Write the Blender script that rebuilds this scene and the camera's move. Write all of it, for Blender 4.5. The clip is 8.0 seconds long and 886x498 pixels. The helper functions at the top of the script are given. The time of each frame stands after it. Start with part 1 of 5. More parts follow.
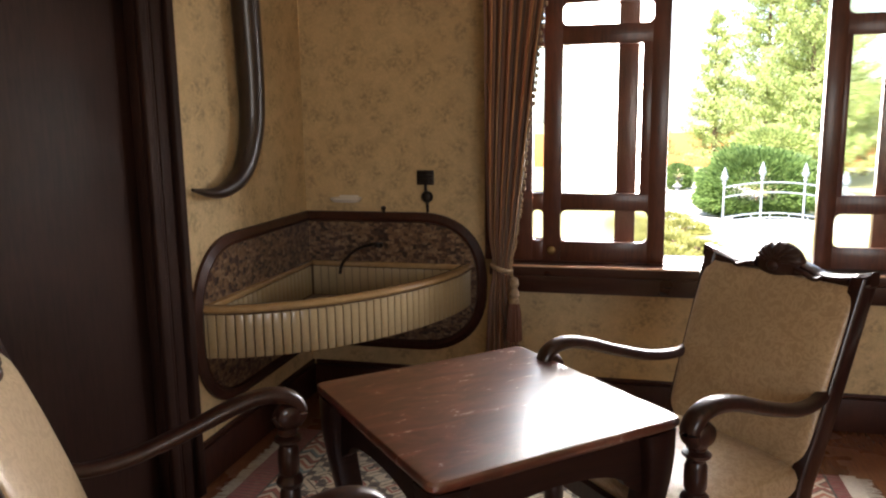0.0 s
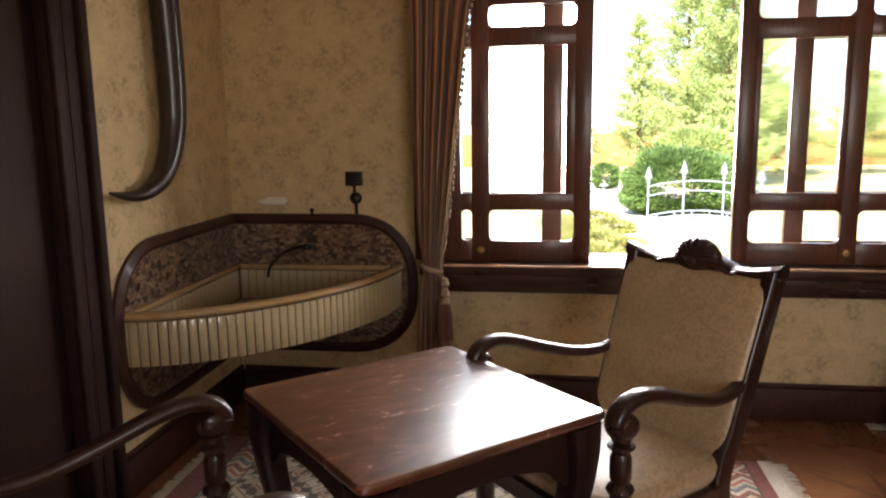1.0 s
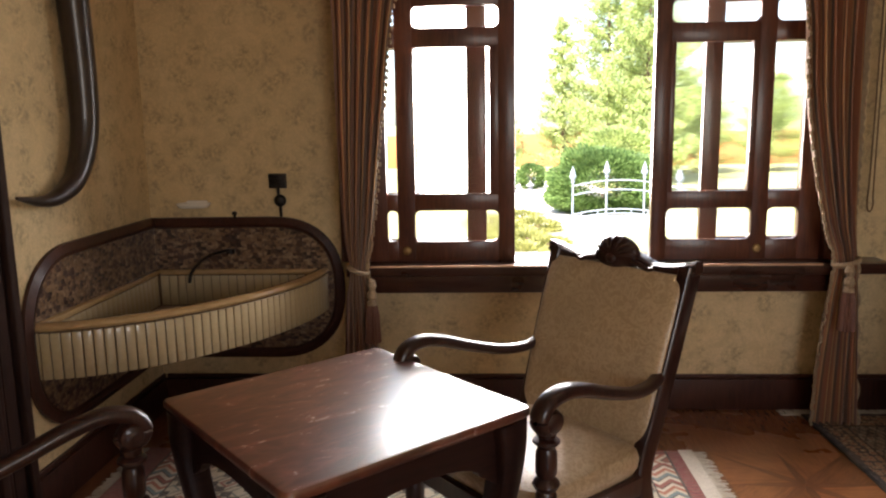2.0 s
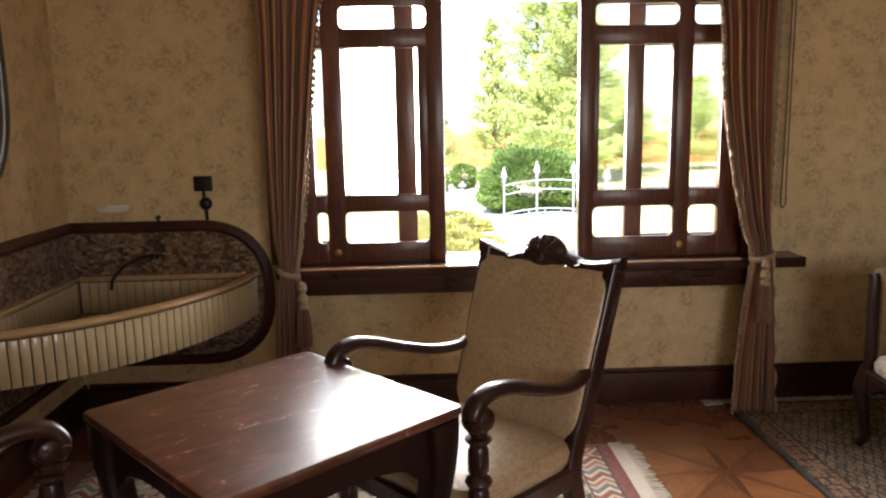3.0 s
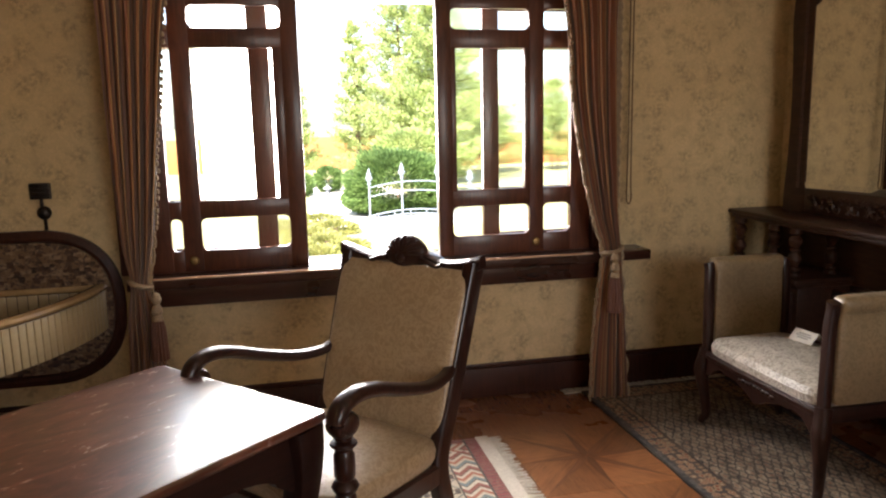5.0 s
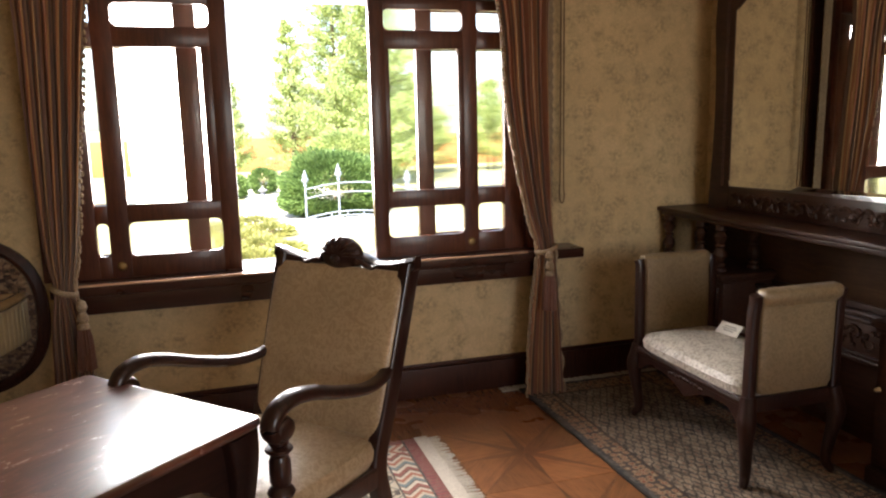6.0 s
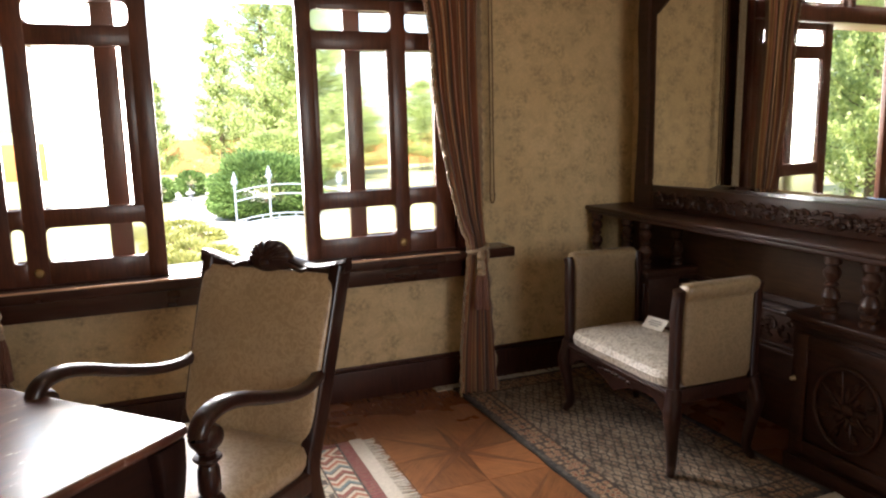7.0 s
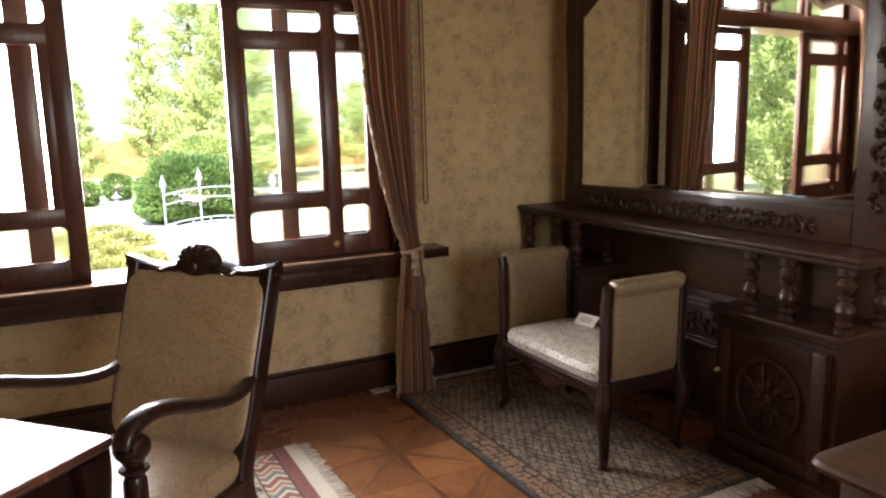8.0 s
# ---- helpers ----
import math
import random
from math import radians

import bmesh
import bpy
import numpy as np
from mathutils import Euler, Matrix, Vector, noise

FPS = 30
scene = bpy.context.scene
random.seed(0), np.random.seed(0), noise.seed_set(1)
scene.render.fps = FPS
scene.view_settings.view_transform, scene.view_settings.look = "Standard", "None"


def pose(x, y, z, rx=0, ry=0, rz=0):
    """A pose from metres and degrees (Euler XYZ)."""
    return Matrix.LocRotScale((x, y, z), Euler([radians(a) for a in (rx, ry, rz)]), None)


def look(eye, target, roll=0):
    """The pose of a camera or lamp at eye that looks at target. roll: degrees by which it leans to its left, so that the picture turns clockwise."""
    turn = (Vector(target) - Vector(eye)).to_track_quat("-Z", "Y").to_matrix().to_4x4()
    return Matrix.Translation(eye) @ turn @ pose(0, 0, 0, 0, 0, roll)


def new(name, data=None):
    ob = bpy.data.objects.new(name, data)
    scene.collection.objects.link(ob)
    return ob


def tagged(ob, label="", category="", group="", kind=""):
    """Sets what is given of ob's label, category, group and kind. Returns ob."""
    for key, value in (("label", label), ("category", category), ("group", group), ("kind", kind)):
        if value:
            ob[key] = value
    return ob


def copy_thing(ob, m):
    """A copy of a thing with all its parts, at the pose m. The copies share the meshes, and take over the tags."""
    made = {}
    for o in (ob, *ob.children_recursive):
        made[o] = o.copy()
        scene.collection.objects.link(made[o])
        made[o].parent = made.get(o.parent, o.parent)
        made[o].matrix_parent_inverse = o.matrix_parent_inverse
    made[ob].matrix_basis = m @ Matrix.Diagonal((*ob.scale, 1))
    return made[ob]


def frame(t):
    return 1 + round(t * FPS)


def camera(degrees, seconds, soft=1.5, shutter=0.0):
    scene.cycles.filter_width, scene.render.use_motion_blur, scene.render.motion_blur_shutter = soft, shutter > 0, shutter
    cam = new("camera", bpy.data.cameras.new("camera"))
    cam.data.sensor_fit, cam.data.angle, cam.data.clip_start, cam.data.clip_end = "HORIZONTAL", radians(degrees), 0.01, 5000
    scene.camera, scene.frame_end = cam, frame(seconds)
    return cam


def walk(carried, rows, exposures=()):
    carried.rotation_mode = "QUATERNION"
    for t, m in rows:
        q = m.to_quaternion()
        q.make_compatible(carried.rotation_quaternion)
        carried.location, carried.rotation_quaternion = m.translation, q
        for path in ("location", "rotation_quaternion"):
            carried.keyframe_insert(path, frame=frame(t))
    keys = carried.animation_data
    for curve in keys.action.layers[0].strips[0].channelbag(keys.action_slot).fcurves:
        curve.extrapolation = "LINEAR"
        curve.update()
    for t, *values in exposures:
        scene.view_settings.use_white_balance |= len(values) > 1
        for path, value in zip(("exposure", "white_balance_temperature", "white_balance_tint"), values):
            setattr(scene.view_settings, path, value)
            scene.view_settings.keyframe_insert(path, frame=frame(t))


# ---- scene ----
cam = camera(61.5, 8.0, soft=2.2)
PATH = [
    (0, -0.0593, -0.0032, 1.5024, 80.442, 0.731, 13.512),
    (0.5, -0.0505, -0.0010, 1.5015, 80.450, 0.805, 11.134),
    (1, -0.0422, 0.0006, 1.5008, 80.450, 0.796, 8.307),
    (1.5, -0.0343, 0.0017, 1.5004, 80.448, 0.837, 5.476),
    (3, -0.0129, 0.0021, 1.4999, 80.433, 1.030, -2.333),
    (3.5, -0.0063, 0.0013, 1.4999, 80.413, 1.074, -5.005),
    (4, 0.0000, 0.0000, 1.5000, 80.399, 1.144, -7.606),
    (4.5, 0.0062, -0.0017, 1.5001, 80.390, 1.166, -10.145),
    (6, 0.0240, -0.0097, 1.5003, 80.337, 1.244, -17.367),
    (6.5, 0.0298, -0.0132, 1.5003, 80.306, 1.292, -19.834),
    (7, 0.0357, -0.0172, 1.5001, 80.290, 1.326, -22.473),
    (7.5, 0.0417, -0.0216, 1.4998, 80.271, 1.346, -25.111),
    (8, 0.0478, -0.0264, 1.4993, 80.254, 1.397, -27.403),
]
walk(cam, [(r[0], pose(*r[1:])) for r in PATH], exposures=[(0.0, 2.42, 6620, 16), (6.3, 2.42, 6560, 15), (8.0, 2.44, 6350, 14)])

# ---- world, sun and lamps ----
world = bpy.data.worlds.new("world")
scene.world = world
world.use_nodes = True
sky = world.node_tree.nodes.new("ShaderNodeTexSky")
sky.sky_type = "NISHITA"
sky.sun_disc = False
sky.sun_elevation = radians(52)
sky.sun_rotation = radians(215)
sky.altitude = 50
sky.dust_density = 2.0
backdrop_light = world.node_tree.nodes["Background"]
backdrop_light.inputs["Strength"].default_value = 0.15
world.node_tree.links.new(sky.outputs["Color"], backdrop_light.inputs["Color"])

sun_data = bpy.data.lights.new("sun", "SUN")
sun_data.energy = 5.0
sun_data.angle = radians(0.6)
sun_data.color = (1.0, 0.95, 0.86)
sun = new("sun", sun_data)
sun.matrix_basis = look((-9, -13, 20), (0, 0, 0))


def window_lamp(name, size_x, size_y, energy, eye, target):
    """An area lamp that shines in through a window's opening."""
    data = bpy.data.lights.new(name, "AREA")
    data.shape, data.size, data.size_y, data.energy = "RECTANGLE", size_x, size_y, energy
    data.color = (1.0, 0.97, 0.92)
    ob = new(name, data)
    ob.matrix_basis = look(eye, target)
    return ob


window_lamp("skylight_north", 1.4, 1.9, 60, (0.28, 4.60, 1.95), (0.15, 0.5, 1.38))
# added fill lamp, off to the window's side, to brighten the west wall
window_lamp("skylight_north_east", 0.9, 1.6, 16, (2.65, 4.80, 1.95), (-1.7, 2.95, 1.25))
window_lamp("skylight_south", 1.7, 1.5, 8.0, (1.7, -2.58, 1.7), (0.5, 3, 0.8))

# ---- materials ----
class Mat:
    """A small builder of procedural node materials."""

    def __init__(self, name):
        self.m = bpy.data.materials.new(name)
        self.m.use_nodes = True
        self.t = self.m.node_tree
        self.b = self.t.nodes["Principled BSDF"]

    def node(self, kind, **values):
        n = self.t.nodes.new(kind)
        for key, v in values.items():
            key = key.replace("_", " ")
            for s in n.inputs:
                if s.name == key and s.enabled:
                    self.put(s, v)
                    break
        return n

    def put(self, socket, v):
        if isinstance(v, bpy.types.NodeSocket):
            self.t.links.new(v, socket)
        elif isinstance(v, tuple) and len(v) == 3 and socket.type == "RGBA":
            socket.default_value = (*v, 1)
        else:
            socket.default_value = v

    def coords(self, scale=(1, 1, 1), kind="Object"):
        c = self.t.nodes.new("ShaderNodeTexCoord")
        return self.node("ShaderNodeMapping", Vector=c.outputs[kind], Scale=scale).outputs[0]

    def noise(self, vec, scale, detail=4.0, rough=0.55, distort=0.0):
        return self.node("ShaderNodeTexNoise", Vector=vec, Scale=scale, Detail=detail, Roughness=rough, Distortion=distort).outputs[0]

    def ramp(self, fac, *stops, mode="LINEAR"):
        n = self.node("ShaderNodeValToRGB", Fac=fac)
        n.color_ramp.interpolation = mode
        while len(n.color_ramp.elements) < len(stops):
            n.color_ramp.elements.new(0.5)
        for e, (p, c) in zip(n.color_ramp.elements, stops):
            e.position, e.color = p, (*c, 1) if isinstance(c, tuple) else (c, c, c, 1)
        return n.outputs[0]

    def math(self, op, a, b=0.0, c=0.0):
        n = self.t.nodes.new("ShaderNodeMath")
        n.operation = op
        for s, v in zip(n.inputs, (a, b, c)):
            self.put(s, v)
        return n.outputs[0]

    def mix(self, fac, a, b, blend="MIX"):
        n = self.t.nodes.new("ShaderNodeMix")
        n.data_type, n.blend_type = "RGBA", blend
        self.put(n.inputs[0], fac), self.put(n.inputs[6], a), self.put(n.inputs[7], b)
        return n.outputs[2]

    def split(self, vec):
        return self.node("ShaderNodeSeparateXYZ", Vector=vec).outputs

    def set(self, **values):
        for key, v in values.items():
            self.put(self.b.inputs[key.replace("_", " ")], v)
        return self

    def bump(self, height, strength=0.3, distance=0.004):
        n = self.node("ShaderNodeBump", Strength=strength, Distance=distance, Height=height)
        self.put(self.b.inputs["Normal"], n.outputs[0])
        return self

    def random(self):
        return self.t.nodes.new("ShaderNodeObjectInfo").outputs["Random"]


def wood(name, dark, light, rough=0.3, grain=(12, 12, 1.2), coat=0.25, vary=0.0, bump=0.10, coat_rough=0.18, coat_ior=1.5, spec=0.3):
    m = Mat(name)
    v = m.coords(grain)
    streak = m.noise(v, 6.0, 8.0, 0.62, 0.8)
    wear = m.noise(m.coords(), 3.2, 3.0)
    col = m.mix(m.ramp(streak, (0.3, 0.0), (0.72, 1.0)), dark, light)
    col = m.mix(m.ramp(wear, (0.42, 0.0), (0.75, 0.45)), col, tuple(1.5 * c for c in light))
    if vary:
        shade = m.math("MULTIPLY_ADD", m.random(), vary, 1 - vary / 2)
        n = m.node("ShaderNodeHueSaturation", Color=col, Value=shade)
        col = n.outputs[0]
    m.set(Base_Color=col, Roughness=m.math("MULTIPLY_ADD", wear, 0.22, rough - 0.1), Coat_Weight=coat, Coat_Roughness=coat_rough, Coat_IOR=coat_ior, Specular_IOR_Level=spec)
    m.bump(streak, bump, 0.002)
    return m.m


def plain(name, colour, rough=0.5, metal=0.0, vary=0.25, scale=30.0, bump=0.1, coat=0.0):
    m = Mat(name)
    n = m.noise(m.coords(), scale, 5.0)
    big = m.noise(m.coords(), scale * 0.08, 2.0)
    col = m.mix(m.ramp(n, (0.3, 0.0), (0.7, 1.0)), tuple(c * (1 - vary) for c in colour), colour)
    col = m.mix(m.ramp(big, (0.4, 0.0), (0.7, 0.5)), col, tuple(c * (1 - 0.8 * vary) for c in colour))
    m.set(Base_Color=col, Roughness=rough, Metallic=metal, Coat_Weight=coat)
    m.bump(n, bump, 0.003)
    return m.m


def wallpaper():
    m = Mat("wallpaper")
    v = m.coords()
    warp = m.node("ShaderNodeVectorMath", )
    warp.operation = "ADD"
    m.put(warp.inputs[0], v)
    off = m.node("ShaderNodeTexNoise", Vector=v, Scale=26.0, Detail=4.0)
    sc = m.t.nodes.new("ShaderNodeVectorMath")
    sc.operation = "SCALE"
    m.put(sc.inputs[0], off.outputs[1])
    sc.inputs[3].default_value = 0.07
    m.put(warp.inputs[1], sc.outputs[0])
    cell = m.node("ShaderNodeTexVoronoi", Vector=warp.outputs[0], Scale=10.0, Randomness=1.0).outputs["Distance"]
    leaf = m.noise(v, 44.0, 4.0, 0.75)
    spot = m.math("MULTIPLY", m.ramp(cell, (0.26, 1.0), (0.62, 0.0)), m.ramp(leaf, (0.43, 0.0), (0.62, 1.0)))
    vein = m.ramp(m.noise(v, 34.0, 5.0, 0.7, 1.2), (0.46, 0.0), (0.52, 0.35), (0.58, 0.0))
    fine = m.noise(v, 220.0, 2.0)
    base = m.mix(m.ramp(m.noise(v, 1.3, 3.0), (0.35, 0.0), (0.7, 1.0)), (0.575, 0.415, 0.210), (0.65, 0.485, 0.262))
    base = m.mix(m.ramp(m.noise(v, 11.0, 5.0, 0.65, 0.8), (0.45, 0.0), (0.66, 0.5)), base, (0.42, 0.31, 0.165))
    base = m.mix(vein, base, (0.35, 0.275, 0.16))
    base = m.mix(m.math("MULTIPLY", spot, 0.85), base, (0.265, 0.205, 0.110))
    m.set(Base_Color=base, Roughness=0.68)
    m.bump(m.math("ADD", fine, m.math("MULTIPLY", spot, 1.5)), 0.16, 0.002)
    return m.m


def brocade(name, base, figure, scale=22.0, satin=0.0, strength=0.55):
    m = Mat(name)
    v = m.coords()
    w = m.noise(v, scale, 3.0, 0.6, 2.2)
    fig = m.ramp(w, (0.42, 0.0), (0.47, 1.0), (0.53, 1.0), (0.58, 0.0))
    weave = m.noise(v, 420.0, 2.0)
    soil = m.ramp(m.noise(v, 4.0, 3.0), (0.4, 0.0), (0.75, 0.45))
    col = m.mix(m.math("MULTIPLY", fig, strength), base, figure)
    col = m.mix(soil, col, tuple(0.7 * c for c in base))
    m.set(Base_Color=col, Roughness=m.math("MULTIPLY_ADD", fig, -0.14, 0.50), Sheen_Weight=0.04, Coat_Weight=satin, Coat_Roughness=0.34)
    m.bump(m.math("ADD", weave, fig), 0.25, 0.0016)
    return m.m


def curtain_cloth():
    m = Mat("striped_curtain_cloth")
    u = m.split(m.node("ShaderNodeUVMap").outputs[0])[0]
    stripe = m.math("FRACT", m.math("MULTIPLY", u, 9.0))
    col = m.ramp(stripe, (0.0, (0.30, 0.10, 0.038)), (0.30, (0.50, 0.28, 0.105)), (0.38, (0.15, 0.052, 0.024)), (0.55, (0.38, 0.155, 0.058)),
                 (0.72, (0.58, 0.36, 0.155)), (0.78, (0.10, 0.05, 0.026)), mode="CONSTANT")
    weave = m.noise(m.coords((1, 1, 0.2)), 300.0, 2.0)
    big = m.ramp(m.noise(m.coords(), 6.0, 3.0), (0.35, 0.0), (0.7, 0.4))
    col = m.mix(big, col, (0.16, 0.09, 0.06))
    m.set(Base_Color=col, Roughness=0.55, Sheen_Weight=0.3)
    m.bump(weave, 0.2, 0.0015)
    return m.m


def rug_zigzag():
    """Flat-woven rug: a cream field with dark hooked figures, bands of short slanting stripes, red guard bands."""
    m = Mat("zigzag_rug_wool")
    x, y, z = m.split(m.coords())
    ax, ay = m.math("ABSOLUTE", x), m.math("ABSOLUTE", y)
    # short stripes that run up and down across the band
    zig = m.math("FRACT", m.math("MULTIPLY", m.math("ADD", y, m.math("PINGPONG", ax, 0.055)), 6.2))
    side_zig = m.math("FRACT", m.math("MULTIPLY", m.math("ADD", x, m.math("PINGPONG", ay, 0.055)), 6.2))
    tones = ((0.0, (0.58, 0.50, 0.38)), (0.13, (0.045, 0.03, 0.026)), (0.18, (0.24, 0.055, 0.040)), (0.36, (0.62, 0.55, 0.44)), (0.52, (0.045, 0.03, 0.026)), (0.57, (0.12, 0.19, 0.21)),
             (0.72, (0.56, 0.48, 0.36)), (0.85, (0.36, 0.11, 0.06)))
    bands = m.ramp(zig, *tones, mode="CONSTANT")
    side_bands = m.ramp(side_zig, *tones, mode="CONSTANT")
    cell = m.node("ShaderNodeTexVoronoi", Vector=m.coords((6.4, 6.4, 0.01)), Scale=1.0, Randomness=0.1)
    cell.distance = "MANHATTAN"
    figure = m.ramp(cell.outputs["Distance"], (0.0, (0.030, 0.022, 0.020)), (0.14, (0.50, 0.43, 0.32)), (0.20, (0.26, 0.055, 0.04)), (0.30, (0.52, 0.45, 0.33)), (0.44, (0.030, 0.022, 0.020)),
                    (0.50, (0.50, 0.42, 0.30)), (0.70, (0.14, 0.17, 0.16)), (0.78, (0.50, 0.43, 0.32)), mode="CONSTANT")
    step = m.math("GREATER_THAN", m.math("FRACT", m.math("MULTIPLY", m.math("ADD", m.math("SNAP", x, 0.022), m.math("SNAP", y, 0.044)), 7.6)), 0.80)
    field = m.mix(step, figure, (0.035, 0.026, 0.024))
    band = m.math("GREATER_THAN", ax, 1.020)
    col = m.mix(band, field, bands)
    col = m.mix(m.math("GREATER_THAN", ay, 0.69), col, side_bands)
    tick = m.math("GREATER_THAN", m.math("FRACT", m.math("MULTIPLY", y, 40.0)), 0.62)
    red = m.mix(tick, (0.24, 0.045, 0.040), (0.12, 0.035, 0.034))
    guard = m.math("MAXIMUM", m.math("GREATER_THAN", ax, 1.146), m.math("GREATER_THAN", ay, 0.775))
    col = m.mix(guard, col, red)
    line = m.math("MAXIMUM", m.math("COMPARE", ax, 1.142, 0.005), m.math("COMPARE", ax, 1.020, 0.004))
    col = m.mix(line, col, (0.035, 0.026, 0.024))
    n = m.noise(m.coords(), 60.0, 3.0)
    col = m.mix(m.ramp(n, (0.35, 0.0), (0.7, 0.35)), col, (0.25, 0.19, 0.13))
    m.set(Base_Color=col, Roughness=0.9, Sheen_Weight=0.2)
    m.bump(m.noise(m.coords((1, 4, 1)), 160.0, 2.0), 0.5, 0.003)
    return m.m


def rug_persian():
    """Faded knotted rug: a dark net of lozenges on a grey-beige ground, a border of small red and cream flowers."""
    m = Mat("persian_rug_wool")
    v = m.coords()
    x, y, z = m.split(v)
    ax, ay = m.math("ABSOLUTE", x), m.math("ABSOLUTE", y)
    wob = m.math("MULTIPLY", m.math("SUBTRACT", m.noise(v, 26.0, 3.0), 0.5), 0.055)
    wob2 = m.math("MULTIPLY", m.math("SUBTRACT", m.noise(m.coords((1.3, 0.9, 1)), 31.0, 3.0), 0.5), 0.055)
    p = m.math("PINGPONG", m.math("ADD", m.math("ADD", m.math("MULTIPLY", y, 0.55), x), wob), 0.021)
    q = m.math("PINGPONG", m.math("ADD", m.math("SUBTRACT", m.math("MULTIPLY", y, 0.55), x), wob2), 0.021)
    net = m.ramp(m.math("MINIMUM", p, q), (0.0030, 1.0), (0.0056, 0.0))
    dot = m.math("MULTIPLY", m.ramp(p, (0.013, 0.0), (0.016, 1.0)), m.ramp(q, (0.013, 0.0), (0.016, 1.0)))
    tone = m.noise(v, 15.0, 4.0, 0.7)
    field = m.ramp(tone, (0.34, (0.09, 0.075, 0.06)), (0.48, (0.21, 0.165, 0.12)), (0.64, (0.34, 0.275, 0.205)))
    field = m.mix(m.math("MULTIPLY", dot, 0.6), field, (0.20, 0.085, 0.05))
    field = m.mix(net, field, (0.022, 0.020, 0.024))
    cells = m.node("ShaderNodeTexVoronoi", Vector=m.coords((30, 30, 0.01)), Scale=1.0, Randomness=0.45)
    flower = m.ramp(cells.outputs["Distance"], (0.0, (0.36, 0.27, 0.17)), (0.15, (0.19, 0.060, 0.034)), (0.32, (0.34, 0.255, 0.165)), (0.40, (0.20, 0.125, 0.075)), (0.54, (0.055, 0.046, 0.046)), mode="CONSTANT")
    inb = m.math("MAXIMUM", m.math("GREATER_THAN", ax, 0.305), m.math("GREATER_THAN", ay, 0.72))
    col = m.mix(inb, field, flower)
    guard = m.math("MAXIMUM", m.math("COMPARE", ax, 0.305, 0.006), m.math("COMPARE", ay, 0.72, 0.006))
    col = m.mix(guard, col, (0.05, 0.038, 0.034))
    rim = m.math("MAXIMUM", m.math("GREATER_THAN", ax, 0.415), m.math("GREATER_THAN", ay, 0.845))
    blue = m.mix(m.ramp(m.noise(v, 40.0, 3.0), (0.4, 0.0), (0.62, 1.0)), (0.030, 0.034, 0.042), (0.085, 0.080, 0.078))
    col = m.mix(rim, col, blue)
    edge = m.math("GREATER_THAN", ax, 0.440)
    col = m.mix(edge, col, (0.020, 0.019, 0.022))
    fade = m.noise(v, 5.0, 4.0)
    col = m.mix(m.ramp(fade, (0.35, 0.0), (0.7, 0.25)), col, (0.25, 0.19, 0.13))
    m.set(Base_Color=col, Roughness=0.95, Specular_IOR_Level=0.12)
    m.bump(m.noise(v, 240.0, 2.0), 0.5, 0.003)
    return m.m


def foliage(name, dark, light):
    m = Mat(name)
    rnd = m.t.nodes.new("ShaderNodeNewGeometry").outputs["Random Per Island"]
    col = m.mix(rnd, dark, light)
    m.set(Base_Color=col, Roughness=0.5, Transmission_Weight=0.0)
    tr = m.node("ShaderNodeBsdfTranslucent", Color=col)
    mix = m.t.nodes.new("ShaderNodeMixShader")
    mix.inputs[0].default_value = 0.5
    m.t.links.new(m.b.outputs[0], mix.inputs[1])
    m.t.links.new(tr.outputs[0], mix.inputs[2])
    m.t.links.new(mix.outputs[0], m.t.nodes["Material Output"].inputs[0])
    return m.m


def reeded_glass(name, rough, tint=(0.96, 0.98, 0.95), ribs=120.0, relief=0.2, ior=1.45):
    m = Mat(name)
    x = m.split(m.coords())[0]
    rib = m.math("SINE", m.math("MULTIPLY", x, ribs * 6.283))
    m.set(Base_Color=tint, Roughness=rough, Transmission_Weight=1.0, IOR=ior)
    m.bump(m.math("ADD", rib, m.noise(m.coords((1, 1, 0.3)), 24.0, 2.0)), relief, 0.0015)
    return m.m


DOORWOOD = wood("dull_dark_door_wood", (0.014, 0.007, 0.0055), (0.030, 0.014, 0.010), rough=0.55, coat=0.0, spec=0.1)
MAHOGANY = wood("dark_mahogany", (0.011, 0.0045, 0.0035), (0.036, 0.012, 0.008), rough=0.42, coat=0.5, coat_rough=0.09, spec=0.2)
SASHWOOD = wood("red_brown_varnished_wood", (0.035, 0.012, 0.008), (0.105, 0.034, 0.018), rough=0.34)
SILLWOOD = wood("worn_sill_wood", (0.018, 0.0065, 0.004), (0.045, 0.015, 0.009), rough=0.28, grain=(1.2, 12, 12), coat=0.4, coat_rough=0.14)
# sill wood made much paler: the skylight on the sill's edge, put into colour
BRIGHTEDGE = wood("highlit_sill_edge", (0.36, 0.20, 0.12), (0.62, 0.42, 0.28), rough=0.26, grain=(1.2, 12, 12), coat=1.0, coat_rough=0.2)
TABLEWOOD = wood("dark_table_wood", (0.008, 0.0032, 0.0026), (0.022, 0.0078, 0.0055), rough=0.42, grain=(1.2, 12, 12), coat=0.12, coat_rough=0.2, spec=0.18)
REDWOOD = wood("dark_red_wood", (0.020, 0.0075, 0.0055), (0.058, 0.020, 0.012), rough=0.4, coat=0.15, spec=0.25)
DESKWOOD = wood("brown_desk_wood", (0.034, 0.016, 0.008), (0.075, 0.036, 0.017), rough=0.5, grain=(12, 1.2, 12), coat=0.04, spec=0.2)
OAKWOOD = wood("carved_dark_oak", (0.018, 0.0075, 0.0048), (0.056, 0.022, 0.0115), rough=0.45, grain=(12, 1.2, 12), coat=0.18, coat_rough=0.20, spec=0.2)


